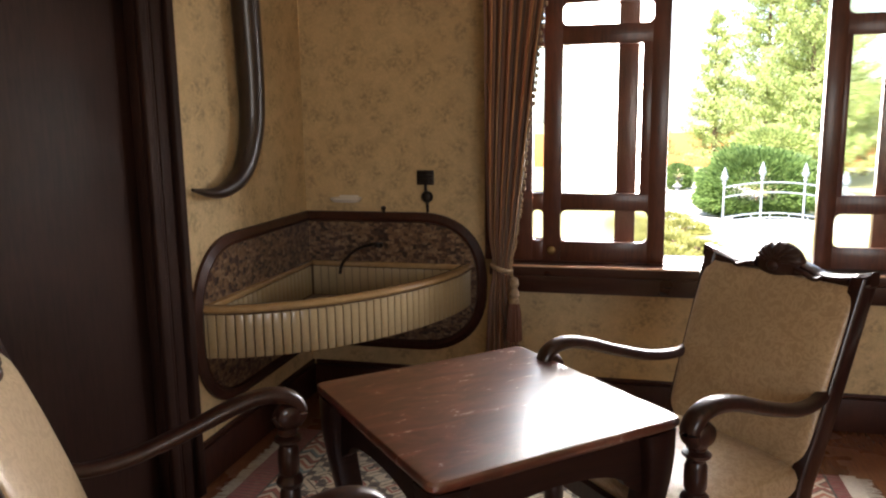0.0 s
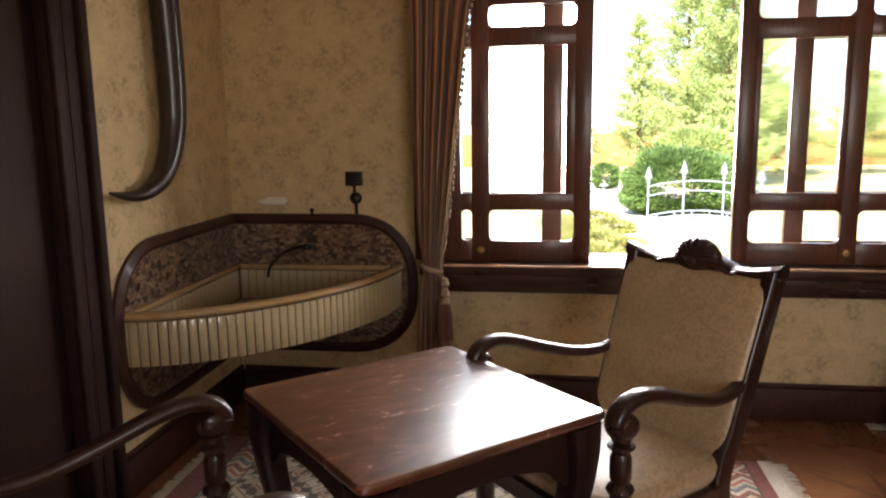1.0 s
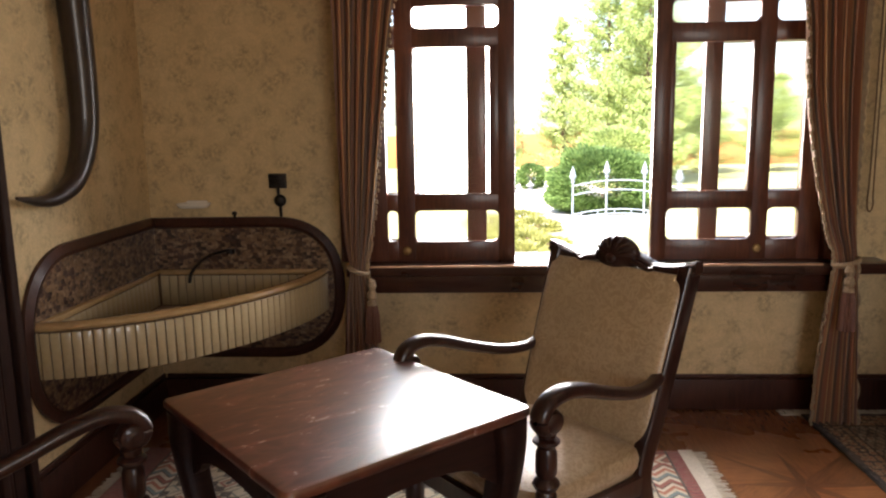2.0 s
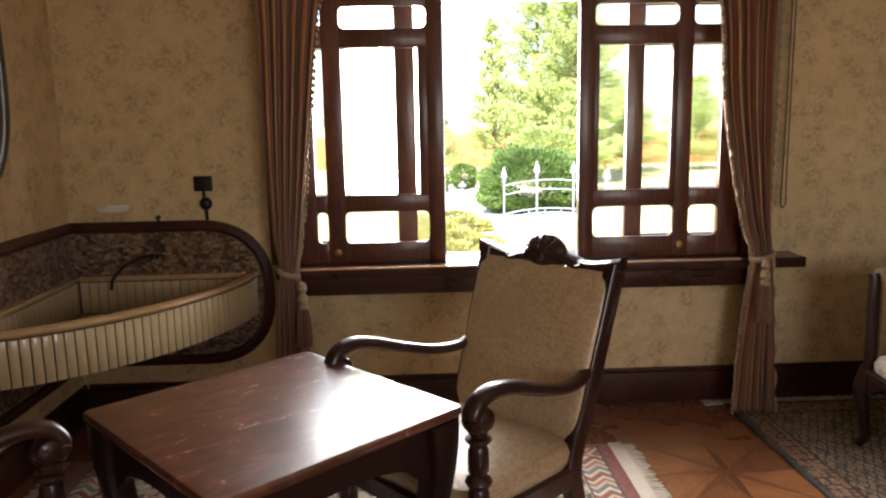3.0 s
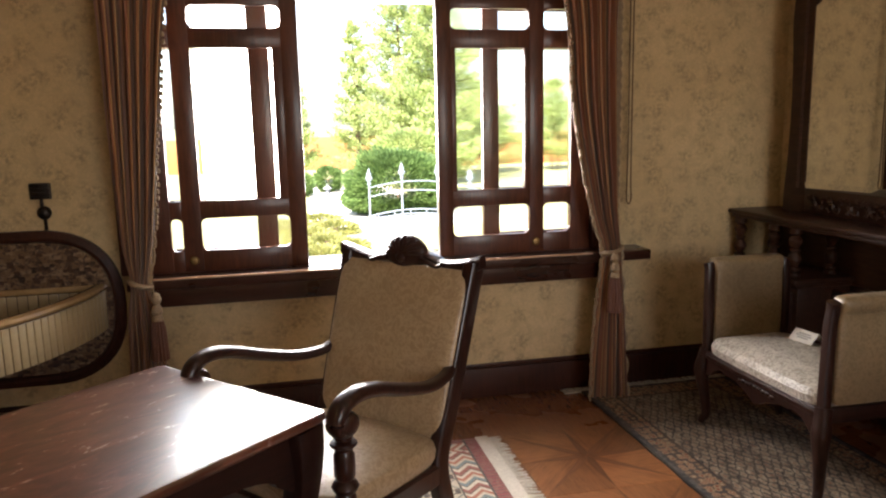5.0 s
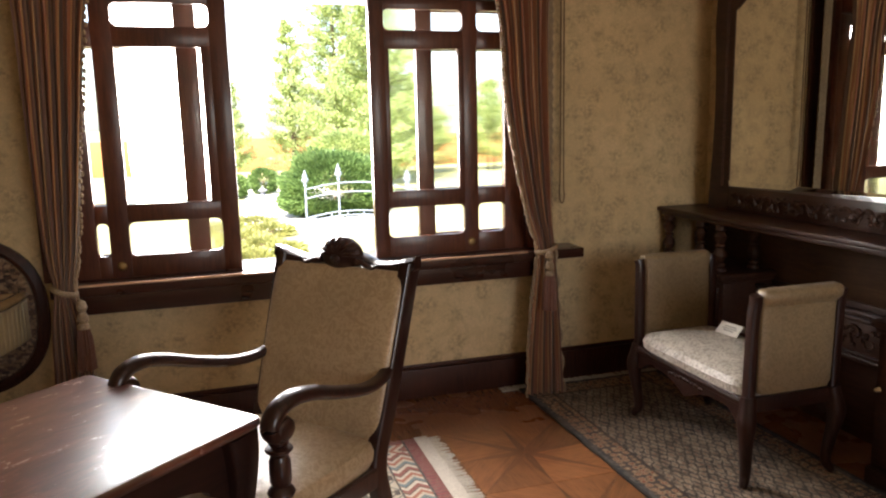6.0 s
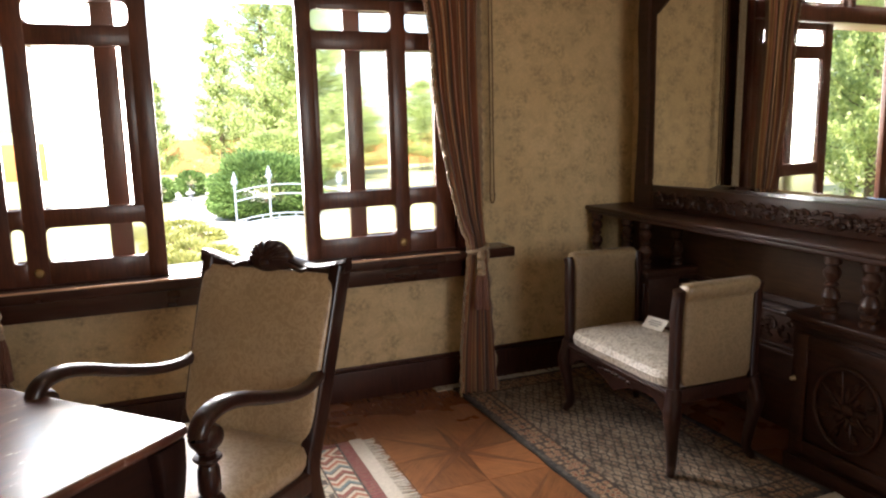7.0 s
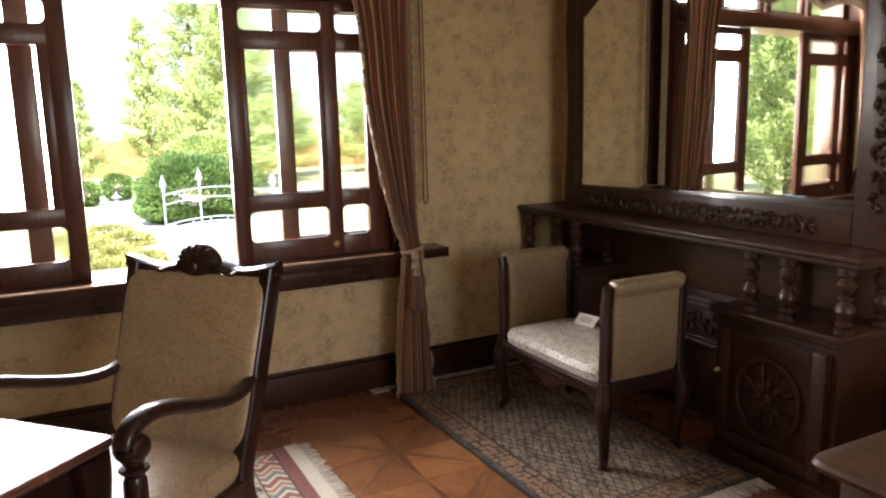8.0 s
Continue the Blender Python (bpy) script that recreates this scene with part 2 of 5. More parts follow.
BENCHWOOD = wood("dark_bench_wood", (0.011, 0.0048, 0.0036), (0.034, 0.0125, 0.008), rough=0.4, coat=0.3, coat_rough=0.14, spec=0.2)


def worn_top():
    """Lacquered table top: red-brown, with dull worn streaks along the grain, scuffs and fine scratches."""
    m = Mat("worn_lacquered_table_top")
    streak = m.noise(m.coords((2.2, 16, 2)), 4.0, 6.0, 0.6)
    patch = m.noise(m.coords((2.4, 6.0, 1)), 2.6, 5.0, 0.62, 0.6)
    scuff = m.noise(m.coords((9, 26, 1)), 3.0, 6.0, 0.7, 0.4)
    speck = m.noise(m.coords(), 70.0, 3.0, 0.6)
    col = m.mix(m.ramp(streak, (0.3, 0.0), (0.7, 1.0)), (0.040, 0.0095, 0.0055), (0.078, 0.018, 0.0095))
    worn = m.ramp(patch, (0.44, 0.0), (0.66, 1.0))
    col = m.mix(m.math("MULTIPLY", worn, 0.6), col, (0.19, 0.055, 0.030))
    rubbed = m.math("MULTIPLY", m.ramp(scuff, (0.55, 0.0), (0.72, 1.0)), worn)
    col = m.mix(m.math("MULTIPLY", rubbed, 0.5), col, (0.30, 0.15, 0.10))
    col = m.mix(m.ramp(speck, (0.72, 0.0), (0.78, 0.5)), col, (0.34, 0.24, 0.19))
    dull = m.math("MULTIPLY_ADD", worn, 0.10, m.math("MULTIPLY_ADD", rubbed, 0.16, 0.17))
    m.set(Base_Color=col, Roughness=0.36, Coat_Weight=1.0, Coat_Roughness=dull, Coat_IOR=1.85, Specular_IOR_Level=0.4)
    m.bump(m.math("ADD", streak, m.math("MULTIPLY", scuff, 0.6)), 0.05, 0.001)
    return m.m


WORNTOP = worn_top()
PARQUET = wood("parquet_wood", (0.12, 0.043, 0.017), (0.285, 0.118, 0.048), rough=0.30, grain=(16, 2, 16), coat=0.5, vary=0.55)
PARQUET_RAY = wood("dark_parquet_wood", (0.075, 0.028, 0.013), (0.165, 0.066, 0.031), rough=0.30, grain=(16, 2, 16), coat=0.5, vary=0.4)
PARQUET_REST = wood("parquet_floor_wood", (0.12, 0.043, 0.019), (0.27, 0.11, 0.05), rough=0.27, grain=(16, 2, 16), coat=0.6)
PAPER = wallpaper()
PLASTER = plain("ceiling_plaster", (0.72, 0.68, 0.58), 0.8, scale=18, vary=0.08)
CLOTH = brocade("cream_brocade", (0.36, 0.25, 0.135), (0.54, 0.40, 0.24), 21.0, 0.6, 0.6)
# the chairs' brocade in a darker tan, with the bench ends' shade in the colour
ENDCLOTH = brocade("shaded_tan_brocade", (0.185, 0.128, 0.064), (0.275, 0.195, 0.105))
SEATCLOTH = brocade("pale_silver_brocade", (0.33, 0.29, 0.235), (0.74, 0.69, 0.60), 21.0, 0.2, 0.8)
CURTAIN = curtain_cloth()
FRINGE = plain("gold_beige_fringe", (0.40, 0.28, 0.165), 0.75, vary=0.6, scale=120, bump=0.6)
SHEER = plain("beige_lace", (0.36, 0.275, 0.175), 0.85, vary=0.35, scale=90, bump=0.4)
CORD = plain("brown_cord", (0.17, 0.105, 0.055), 0.8, vary=0.3, scale=120, bump=0.4)
TASSEL = plain("russet_tassel_thread", (0.20, 0.085, 0.055), 0.7, vary=0.5, scale=150, bump=0.5)
RUG_A = rug_zigzag()
RUG_B = rug_persian()
WOOLWHITE = plain("white_wool_fringe", (0.62, 0.56, 0.47), 0.95, vary=0.3, scale=140, bump=0.6)
STRIP = plain("cream_glazed_strip", (0.44, 0.34, 0.19), 0.30, vary=0.16, scale=40, bump=0.05, coat=0.4)
GROUT = plain("brown_grout", (0.13, 0.08, 0.045), 0.85, vary=0.4, scale=60)
RIM = plain("tan_glazed_rim", (0.42, 0.27, 0.125), 0.2, vary=0.25, scale=24, bump=0.04, coat=0.5)
BASINFLOOR = plain("worn_copper_lining", (0.22, 0.12, 0.07), 0.42, vary=0.5, scale=26)
PORCELAIN = plain("white_porcelain", (0.78, 0.74, 0.65), 0.15, vary=0.06, scale=20, bump=0.02, coat=0.6)
IRON = plain("dark_iron", (0.035, 0.028, 0.024), 0.42, 0.7, vary=0.4, scale=60)
BRASS = plain("aged_brass", (0.34, 0.22, 0.09), 0.38, 0.9, vary=0.4, scale=50)
HORN = plain("polished_dark_horn", (0.036, 0.020, 0.014), 0.34, vary=0.6, scale=14, bump=0.10, coat=0.25)
CARD = plain("white_card", (0.78, 0.75, 0.68), 0.7, vary=0.05, scale=60)
INK = plain("grey_ink", (0.22, 0.20, 0.18), 0.8, vary=0.1, scale=60)
WHITEIRON = plain("white_painted_iron", (0.24, 0.28, 0.34), 0.45, vary=0.12, scale=40)
STONE = plain("pale_stone", (0.62, 0.60, 0.56), 0.85, vary=0.2, scale=14, bump=0.3)
LANTERNSTONE = plain("grey_weathered_stone", (0.24, 0.25, 0.27), 0.9, vary=0.35, scale=30, bump=0.4)
EARTHWALL = plain("ochre_earth_wall", (0.40, 0.155, 0.055), 0.9, vary=0.2, scale=9, bump=0.2)
LAWN = plain("dry_lawn", (0.34, 0.33, 0.14), 0.95, vary=0.3, scale=20, bump=0.5)
GRAVEL = plain("pale_gravel", (0.60, 0.57, 0.50), 0.95, vary=0.25, scale=80, bump=0.5)
LEAF_BOX = foliage("boxwood_leaves", (0.055, 0.11, 0.028), (0.22, 0.33, 0.10))
LEAF_CONIFER = foliage("conifer_needles", (0.17, 0.245, 0.075), (0.54, 0.61, 0.24))
LEAF_GOLD = foliage("golden_shrub_leaves", (0.17, 0.19, 0.045), (0.46, 0.44, 0.15))
BARK = plain("bark", (0.12, 0.08, 0.05), 0.9, vary=0.4, scale=30, bump=0.6)
GLASS = reeded_glass("reeded_glass", 0.0, relief=0.035, ior=1.15)
FROST = reeded_glass("ribbed_clear_glass", 0.08, (0.97, 0.97, 0.96), 90.0)

mm = Mat("silvered_mirror")
mm.set(Base_Color=(0.86, 0.87, 0.84), Metallic=1.0, Roughness=mm.math("MULTIPLY_ADD", mm.noise(mm.coords(), 6.0, 3.0), 0.03, 0.0))
MIRROR = mm.m

mm = Mat("mottled_mosaic")
mv = mm.coords()
mcell = mm.node("ShaderNodeTexVoronoi", Vector=mm.coords((1, 1, 1.7)), Scale=38.0, Randomness=0.8)
mcell.distance = "CHEBYCHEV"
mtone = mm.split(mcell.outputs["Color"])[0]
mcol = mm.ramp(mtone, (0.0, (0.165, 0.098, 0.052)), (0.30, (0.020, 0.010, 0.008)), (0.40, (0.21, 0.13, 0.072)), (0.62, (0.060, 0.025, 0.015)), (0.80, (0.27, 0.185, 0.11)), mode="CONSTANT")
mblot = mm.ramp(mm.noise(mv, 36.0, 5.0, 0.7, 1.4), (0.50, 0.0), (0.55, 0.85))
mm.set(Base_Color=mm.mix(mblot, mcol, (0.06, 0.035, 0.03)), Roughness=0.3, Coat_Weight=0.3)
mm.bump(mcell.outputs["Distance"], 0.5, 0.004)
MOSAIC = mm.m


# ---- building helpers ----
def root_of(ob):
    while ob.parent:
        ob = ob.parent
    return ob


def mesh_of(name, bm, mat, smooth=35):
    bmesh.ops.recalc_face_normals(bm, faces=bm.faces)
    me = bpy.data.meshes.new(name)
    bm.to_mesh(me)
    bm.free()
    me.materials.append(mat)
    if smooth:
        me.polygons.foreach_set("use_smooth", [True] * len(me.polygons))
        me.set_sharp_from_angle(angle=radians(smooth))
    return me


def part(name, bm, mat, parent, label="", local=False, smooth=35):
    """Links a bmesh as one mesh object under a thing or a part; its numbers are the world's unless local."""
    if not local:
        bm.transform(root_of(parent).matrix_basis.inverted())
    ob = new(name, mesh_of(name, bm, mat, smooth))
    ob.parent = parent
    return tagged(ob, label)


def thing(name, label, category, x=0, y=0, z=0, rz=0, group="", kind=""):
    e = new(name)
    e.empty_display_size = 0.1
    e.matrix_basis = pose(x, y, z, 0, 0, rz)
    return tagged(e, label, category, group, kind)


def solid(name, bm, mat, label, category, x=0, y=0, z=0, kind="", group="", smooth=35):
    bm.transform(Matrix.Translation((-x, -y, -z)))
    ob = new(name, mesh_of(name, bm, mat, smooth))
    ob.location = (x, y, z)
    return tagged(ob, label, category, group, kind)


def B():
    return bmesh.new()


def box(bm, x0, y0, z0, x1, y1, z1, b=0.0, seg=2):
    m = Matrix.Translation(((x0 + x1) / 2, (y0 + y1) / 2, (z0 + z1) / 2)) @ Matrix.Diagonal((abs(x1 - x0), abs(y1 - y0), abs(z1 - z0), 1))
    vs = bmesh.ops.create_cube(bm, size=1, matrix=m)["verts"]
    if b:
        es = list({e for v in vs for e in v.link_edges})
        bmesh.ops.bevel(bm, geom=es, offset=b, segments=seg, affect="EDGES", profile=0.5)
    return bm


def loft(bm, rings, cap=True, closed=True):
    vs = [[bm.verts.new(p) for p in ring] for ring in rings]
    n = len(vs[0])
    for a, c in zip(vs, vs[1:]):
        for i in range(n if closed else n - 1):
            j = (i + 1) % n
            bm.faces.new((a[i], a[j], c[j], c[i]))
    if cap and closed:
        bm.faces.new(vs[0][::-1])
        bm.faces.new(vs[-1])
    return vs


def lathe(bm, profile, x=0, y=0, n=18, ribs=0, depth=0.0):
    rings = []
    for r, z in profile:
        ring = []
        for i in range(n):
            a = 2 * math.pi * i / n
            k = r * (1 + depth * math.cos(ribs * a)) if ribs else r
            ring.append(Vector((x + k * math.cos(a), y + k * math.sin(a), z)))
        rings.append(ring)
    loft(bm, rings)
    return bm


def spline(pts, k=6):
    """A smooth line through the points."""
    pts = [Vector(p) for p in pts]
    ext = [2 * pts[0] - pts[1]] + pts + [2 * pts[-1] - pts[-2]]
    out = []
    for i in range(1, len(ext) - 2):
        p0, p1, p2, p3 = ext[i - 1:i + 3]
        for j in range(k):
            t = j / k
            out.append(0.5 * (2 * p1 + (p2 - p0) * t + (2 * p0 - 5 * p1 + 4 * p2 - p3) * t * t + (3 * p1 - p0 - 3 * p2 + p3) * t ** 3))
    out.append(pts[-1])
    return out


def sweep(bm, pts, radius, n=10, flat=1.0, up=(0, 0, 1), square=2.0):
    """A tube along the points; radius: a number, or one for each point as (across, along up)."""
    rings = []
    for i, p in enumerate(pts):
        d = (pts[min(i + 1, len(pts) - 1)] - pts[max(i - 1, 0)]).normalized()
        s = d.cross(Vector(up))
        s = s.normalized() if s.length > 1e-4 else Vector((1, 0, 0))
        u = s.cross(d).normalized()
        r = radius(i / (len(pts) - 1)) if callable(radius) else radius
        ring = []
        for j in range(n):
            a = 2 * math.pi * j / n
            c, q = math.cos(a), math.sin(a)
            c = math.copysign(abs(c) ** (2 / square), c)
            q = math.copysign(abs(q) ** (2 / square), q)
            ring.append(p + s * (c * r) + u * (q * r * flat))
        rings.append(ring)
    loft(bm, rings)
    return bm


def stack(bm, levels, n=36, e=5.0):
    """Cushion-like forms: rounded rectangles (z, centre x, centre y, width, depth) one over another."""
    rings = []
    for z, cx, cy, w, d in levels:
        ring = []
        for i in range(n):
            a = 2 * math.pi * i / n
            c, s = math.cos(a), math.sin(a)
            ring.append(Vector((cx + w / 2 * math.copysign(abs(c) ** (2 / e), c), cy + d / 2 * math.copysign(abs(s) ** (2 / e), s), z)))
        rings.append(ring)
    loft(bm, rings)
    return bm


def prism(bm, outline, place, depth):
    """Extrudes a flat outline: place(u, v, w) gives the world's point, w runs from 0 to depth."""
    a = [bm.verts.new(place(u, v, 0)) for u, v in outline]
    c = [bm.verts.new(place(u, v, depth)) for u, v in outline]
    n = len(outline)
    bm.faces.new(a[::-1])
    bm.faces.new(c)
    for i in range(n):
        bm.faces.new((a[i], a[(i + 1) % n], c[(i + 1) % n], c[i]))
    return bm


def ball(bm, x, y, z, rx, ry=None, rz=None, u=14, v=8):
    m = Matrix.Translation((x, y, z)) @ Matrix.Diagonal((rx, ry or rx, rz or rx, 1))
    bmesh.ops.create_uvsphere(bm, u_segments=u, v_segments=v, radius=1, matrix=m)
    return bm


def placed(name, me, parent, m):
    """One more piece on a shared mesh, at the pose m under parent."""
    ob = new(name, me)
    ob.parent = parent
    ob.matrix_basis = m
    return ob

# ---- the room ----
WX, EX, NY, SY, CZ = -1.755, 2.865, 3.80, -2.60, 3.10   # inner faces of the walls, ceiling height
OX0, OX1, OZ0, OZ1 = -0.66, 1.70, 0.78, 2.66            # window opening in the north wall

floor = solid("floor", box(B(), WX - 0.2, SY - 0.2, -0.12, EX + 0.2, NY + 0.25, -0.006), PARQUET_REST, "reddish-brown polished parquet floor with star patterns", "floor", z=-0.06, kind="structure")

bm = B()
box(bm, WX - 0.2, NY, -0.12, OX0, NY + 0.25, CZ)
box(bm, OX1, NY, -0.12, EX + 0.2, NY + 0.25, CZ)
box(bm, OX0, NY, -0.12, OX1, NY + 0.25, OZ0)
box(bm, OX0, NY, OZ1, OX1, NY + 0.25, CZ)
solid("wall_north", bm, PAPER, "cream wallpapered wall with faint grey-green floral sprigs", "wall", y=NY, kind="structure", smooth=0)

DY0, DY1, DZ = 1.40, 2.40, 2.15                          # door opening in the west wall
bm = B()
box(bm, WX - 0.2, SY, -0.12, WX, DY0, CZ)
box(bm, WX - 0.2, DY1, -0.12, WX, NY, CZ)
box(bm, WX - 0.2, DY0, DZ, WX, DY1, CZ)
solid("wall_west", bm, PAPER, "cream wallpapered wall with floral sprigs beside a dark door", "wall", x=WX, kind="structure", smooth=0)
solid("wall_east", box(B(), EX, SY, -0.12, EX + 0.2, NY, CZ), PAPER, "cream wallpapered wall behind the carved sideboard", "wall", x=EX, kind="structure", smooth=0)
bm = B()
box(bm, WX - 0.2, SY - 0.2, -0.12, 0.8, SY, CZ)
box(bm, 2.6, SY - 0.2, -0.12, EX + 0.2, SY, CZ)
box(bm, 0.8, SY - 0.2, -0.12, 2.6, SY, 0.9)
box(bm, 0.8, SY - 0.2, 2.5, 2.6, SY, CZ)
solid("wall_south", bm, PAPER, "plain cream wallpapered wall with a window", "wall", y=SY, kind="structure", smooth=0)
solid("ceiling", box(B(), WX - 0.2, SY - 0.2, CZ, EX + 0.2, NY + 0.25, CZ + 0.15), PLASTER, "plain off-white plaster ceiling", "ceiling", z=CZ, kind="structure", smooth=0)


def skirting(name, x0, y0, x1, y1):
    bm = B()
    box(bm, x0, y0, 0, x1, y1, 0.165, 0.003)
    ix0, iy0, ix1, iy1 = (x0, y0, x1, y1)
    if x1 - x0 > y1 - y0:
        iy0 += 0.010
    elif x0 < 0:
        ix1 -= 0.010
    else:
        ix0 += 0.010
    box(bm, ix0, iy0, 0.1655, ix1, iy1, 0.19, 0.006)
    return solid(name, bm, REDWOOD, "dark-stained moulded wooden baseboard along the wall", "baseboard", x=(x0 + x1) / 2, y=(y0 + y1) / 2, kind="structure")


skirting("baseboard", WX + 0.024, NY - 0.024, EX, NY)
skirting("baseboard", WX, 2.575, WX + 0.024, NY)
skirting("baseboard", EX - 0.024, SY, EX, 1.55)

# door in the west wall
door = thing("door_1", "closed dark brown wooden door in a moulded frame", "door", WX, 1.9, 0, kind="structure")
leaf = part("leaf", box(B(), WX - 0.075, DY0 + 0.006, 0.01, WX - 0.03, DY1 - 0.006, DZ - 0.006, 0.004), DOORWOOD, door)
bm = B()
ball(bm, WX + 0.03, 1.46, 1.02, 0.028)
part("handle", bm, BRASS, leaf, "round brass door knob")
for y0, y1, inner in ((2.365, 2.568, 2.365), (1.232, 1.435, 1.435)):
    bm = B()
    box(bm, WX - 0.02, y0, 0, WX + 0.022, y1, 2.33, 0.004)
    for k, (a, c, h) in enumerate(((0.0, 0.045, 0.045), (0.052, 0.075, 0.036), (0.085, 0.15, 0.030), (0.16, 0.203, 0.052))):
        a, c = (y1 - 0.203 + a, y1 - 0.203 + c) if inner == y0 else (y0 + 0.203 - c, y0 + 0.203 - a)
        box(bm, WX + 0.0225, a, 0.0, WX + h, c, 2.33, 0.007, 3)
    part("door_casing", bm, DOORWOOD, door)
part("lintel", box(B(), WX - 0.02, 1.20, 2.3305, WX + 0.06, 2.60, 2.47, 0.012), MAHOGANY, door)

# ---- window in the north wall ----
win = thing("window_1", "wide wooden window with sliding sashes pushed apart", "window", 0.5, NY, 0, kind="structure")
bm = B()
for x0, x1 in ((OX0, OX0 + 0.05), (OX1 - 0.05, OX1)):
    box(bm, x0, 3.69, OZ0 + 0.03, x1, 3.98, OZ1, 0.004)
box(bm, OX0 + 0.051, 3.69, OZ1 - 0.06, OX1 - 0.051, 3.98, OZ1, 0.004)
box(bm, OX0 + 0.051, 3.68, 2.115, OX1 - 0.051, 3.98, 2.225, 0.006)
part("window_frame", bm, SASHWOOD, win)
bm = B()
for x0, x1 in ((OX0 - 0.09, OX0), (OX1, OX1 + 0.09)):
    box(bm, x0, NY - 0.028, 0.80, x1, NY, OZ1 + 0.09, 0.006)
box(bm, OX0 - 0.09, NY - 0.030, OZ1, OX1 + 0.09, NY, OZ1 + 0.10, 0.006)
part("casing", bm, SASHWOOD, win)
bm = B()
box(bm, -0.70, 3.612, 0.752, 1.955, NY, 0.806, 0.008, 3)
box(bm, OX0, NY, 0.752, OX1, 4.02, 0.806, 0.004)
box(bm, OX0 + 0.05, 3.70, 0.8065, OX1 - 0.05, 3.78, 0.811, 0.001)
sill = part("window_sill", bm, SILLWOOD, win, "worn glossy wooden sill board")
# thin added strip that stands in for the bright highlight along the edge
part("nosing", box(B(), -0.695, 3.6095, 0.7985, 1.62, 3.634, 0.8085, 0.003), BRIGHTEDGE, sill, "front edge coloured pale as a highlight")
part("apron", box(B(), -0.69, 3.645, 0.662, 1.71, NY, 0.7515, 0.006), SILLWOOD, win)


def sash(x0, x1, columns, y0, y1, rounded=True, z0=0.812, z1=2.11, inset=(0.0, 0.0)):
    """One sash: rails and stiles round three rows of panes; the small panes have round corners."""
    rows = ((0.914, 1.070, 0.03), (1.155, 1.866, 0.0), (1.958, 2.06, 0.03))
    bm = B()
    wide = max(columns, key=lambda c: c[1] - c[0])
    if inset[0]:
        box(bm, wide[0] - 0.002, y0 + 0.001, 1.15, wide[0] + inset[0], y1 - 0.001, 1.87, 0.003)
    if inset[1]:
        box(bm, wide[1] - inset[1], y0 + 0.001, 1.15, wide[1] + 0.002, y1 - 0.001, 1.87, 0.003)
    edges = [x0] + [v for c in columns for v in c] + [x1]
    for a, c in zip(edges[::2], edges[1::2]):
        box(bm, a, y0, z0, c, y1, z1, 0.004)
    levels = [z0] + [v for r in rows for v in r[:2]] + [z1]
    for a, c in columns:
        for za, zc in zip(levels[::2], levels[1::2]):
            box(bm, a - 0.003, y0 + 0.003, za, c + 0.003, y1 - 0.003, zc, 0.003)
        for za, zc, r in rows:
            if not r or not rounded:
                continue
            r = min(r, (c - a) * 0.45)
            for cx, sx in ((a, 1), (c, -1)):
                for cz, sz in ((za, 1), (zc, -1)):
                    arc = [(cx - sx * 0.002, cz - sz * 0.002)]
                    arc += [(cx + sx * r * (1 - math.sin(t * math.pi / 12)), cz + sz * r * (1 - math.cos(t * math.pi / 12))) for t in range(7)]
                    prism(bm, arc, lambda u, v, w: Vector((u, y0 + 0.006 + w, v)), y1 - y0 - 0.012)
    s = part("sash", bm, SASHWOOD, win)
    for a, c in columns:
        for za, zc, r in rows:
            g = B()
            box(g, a - 0.004, (y0 + y1) / 2 - 0.002, za - 0.004, c + 0.004, (y0 + y1) / 2 + 0.002, zc + 0.004)
            p = part("pane", g, FROST if r else GLASS, s, "ribbed translucent glass", smooth=0)
            p.visible_shadow = False
    return s


left_sash = sash(-0.60, 0.144, ((-0.497, -0.445), (-0.357, 0.062)), 3.715, 3.755, inset=(0.004, 0.044))
right_sash = sash(0.814, 1.64, ((0.890, 1.302), (1.380, 1.530)), 3.715, 3.755, inset=(0.024, 0.026))
sash(-0.61, 0.004, ((-0.53, -0.096),), 3.80, 3.835, False)
sash(1.075, 1.65, ((1.162, 1.56),), 3.80, 3.835, False)
for x, s in ((-0.40, left_sash), (1.335, right_sash)):
    bm = B()
    prof = [(0.001, 0), (0.02, 0.0), (0.022, 0.004), (0.016, 0.010), (0.001, 0.012)]
    lathe(bm, prof)
    bm.transform(Matrix.Translation((x, 3.7145, 0.868)) @ Matrix.Rotation(radians(90), 4, "X"))
    part("finger_pull", bm, BRASS, s, "small round brass finger pull")
for a, c in ((-0.60, -0.04), (-0.0, 0.5), (0.54, 1.06), (1.10, 1.64)):
    bm = B()
    box(bm, a, 3.80, 2.226, a + 0.05, 3.84, 2.60, 0.003)
    box(bm, c - 0.05, 3.80, 2.226, c, 3.84, 2.60, 0.003)
    box(bm, a + 0.05, 3.803, 2.226, c - 0.05, 3.837, 2.27, 0.003)
    box(bm, a + 0.05, 3.803, 2.55, c - 0.05, 3.837, 2.60, 0.003)
    t = part("transom_sash", bm, SASHWOOD, win)
    g = part("pane", box(B(), a + 0.048, 3.818, 2.268, c - 0.048, 3.822, 2.552), GLASS, t, "ribbed translucent glass", smooth=0)
    g.visible_shadow = False


# ---- corner basin ----
RIMZ, BOTZ = 0.757, 0.545
BA, BB, BP = 0.925, 1.135, 1.7


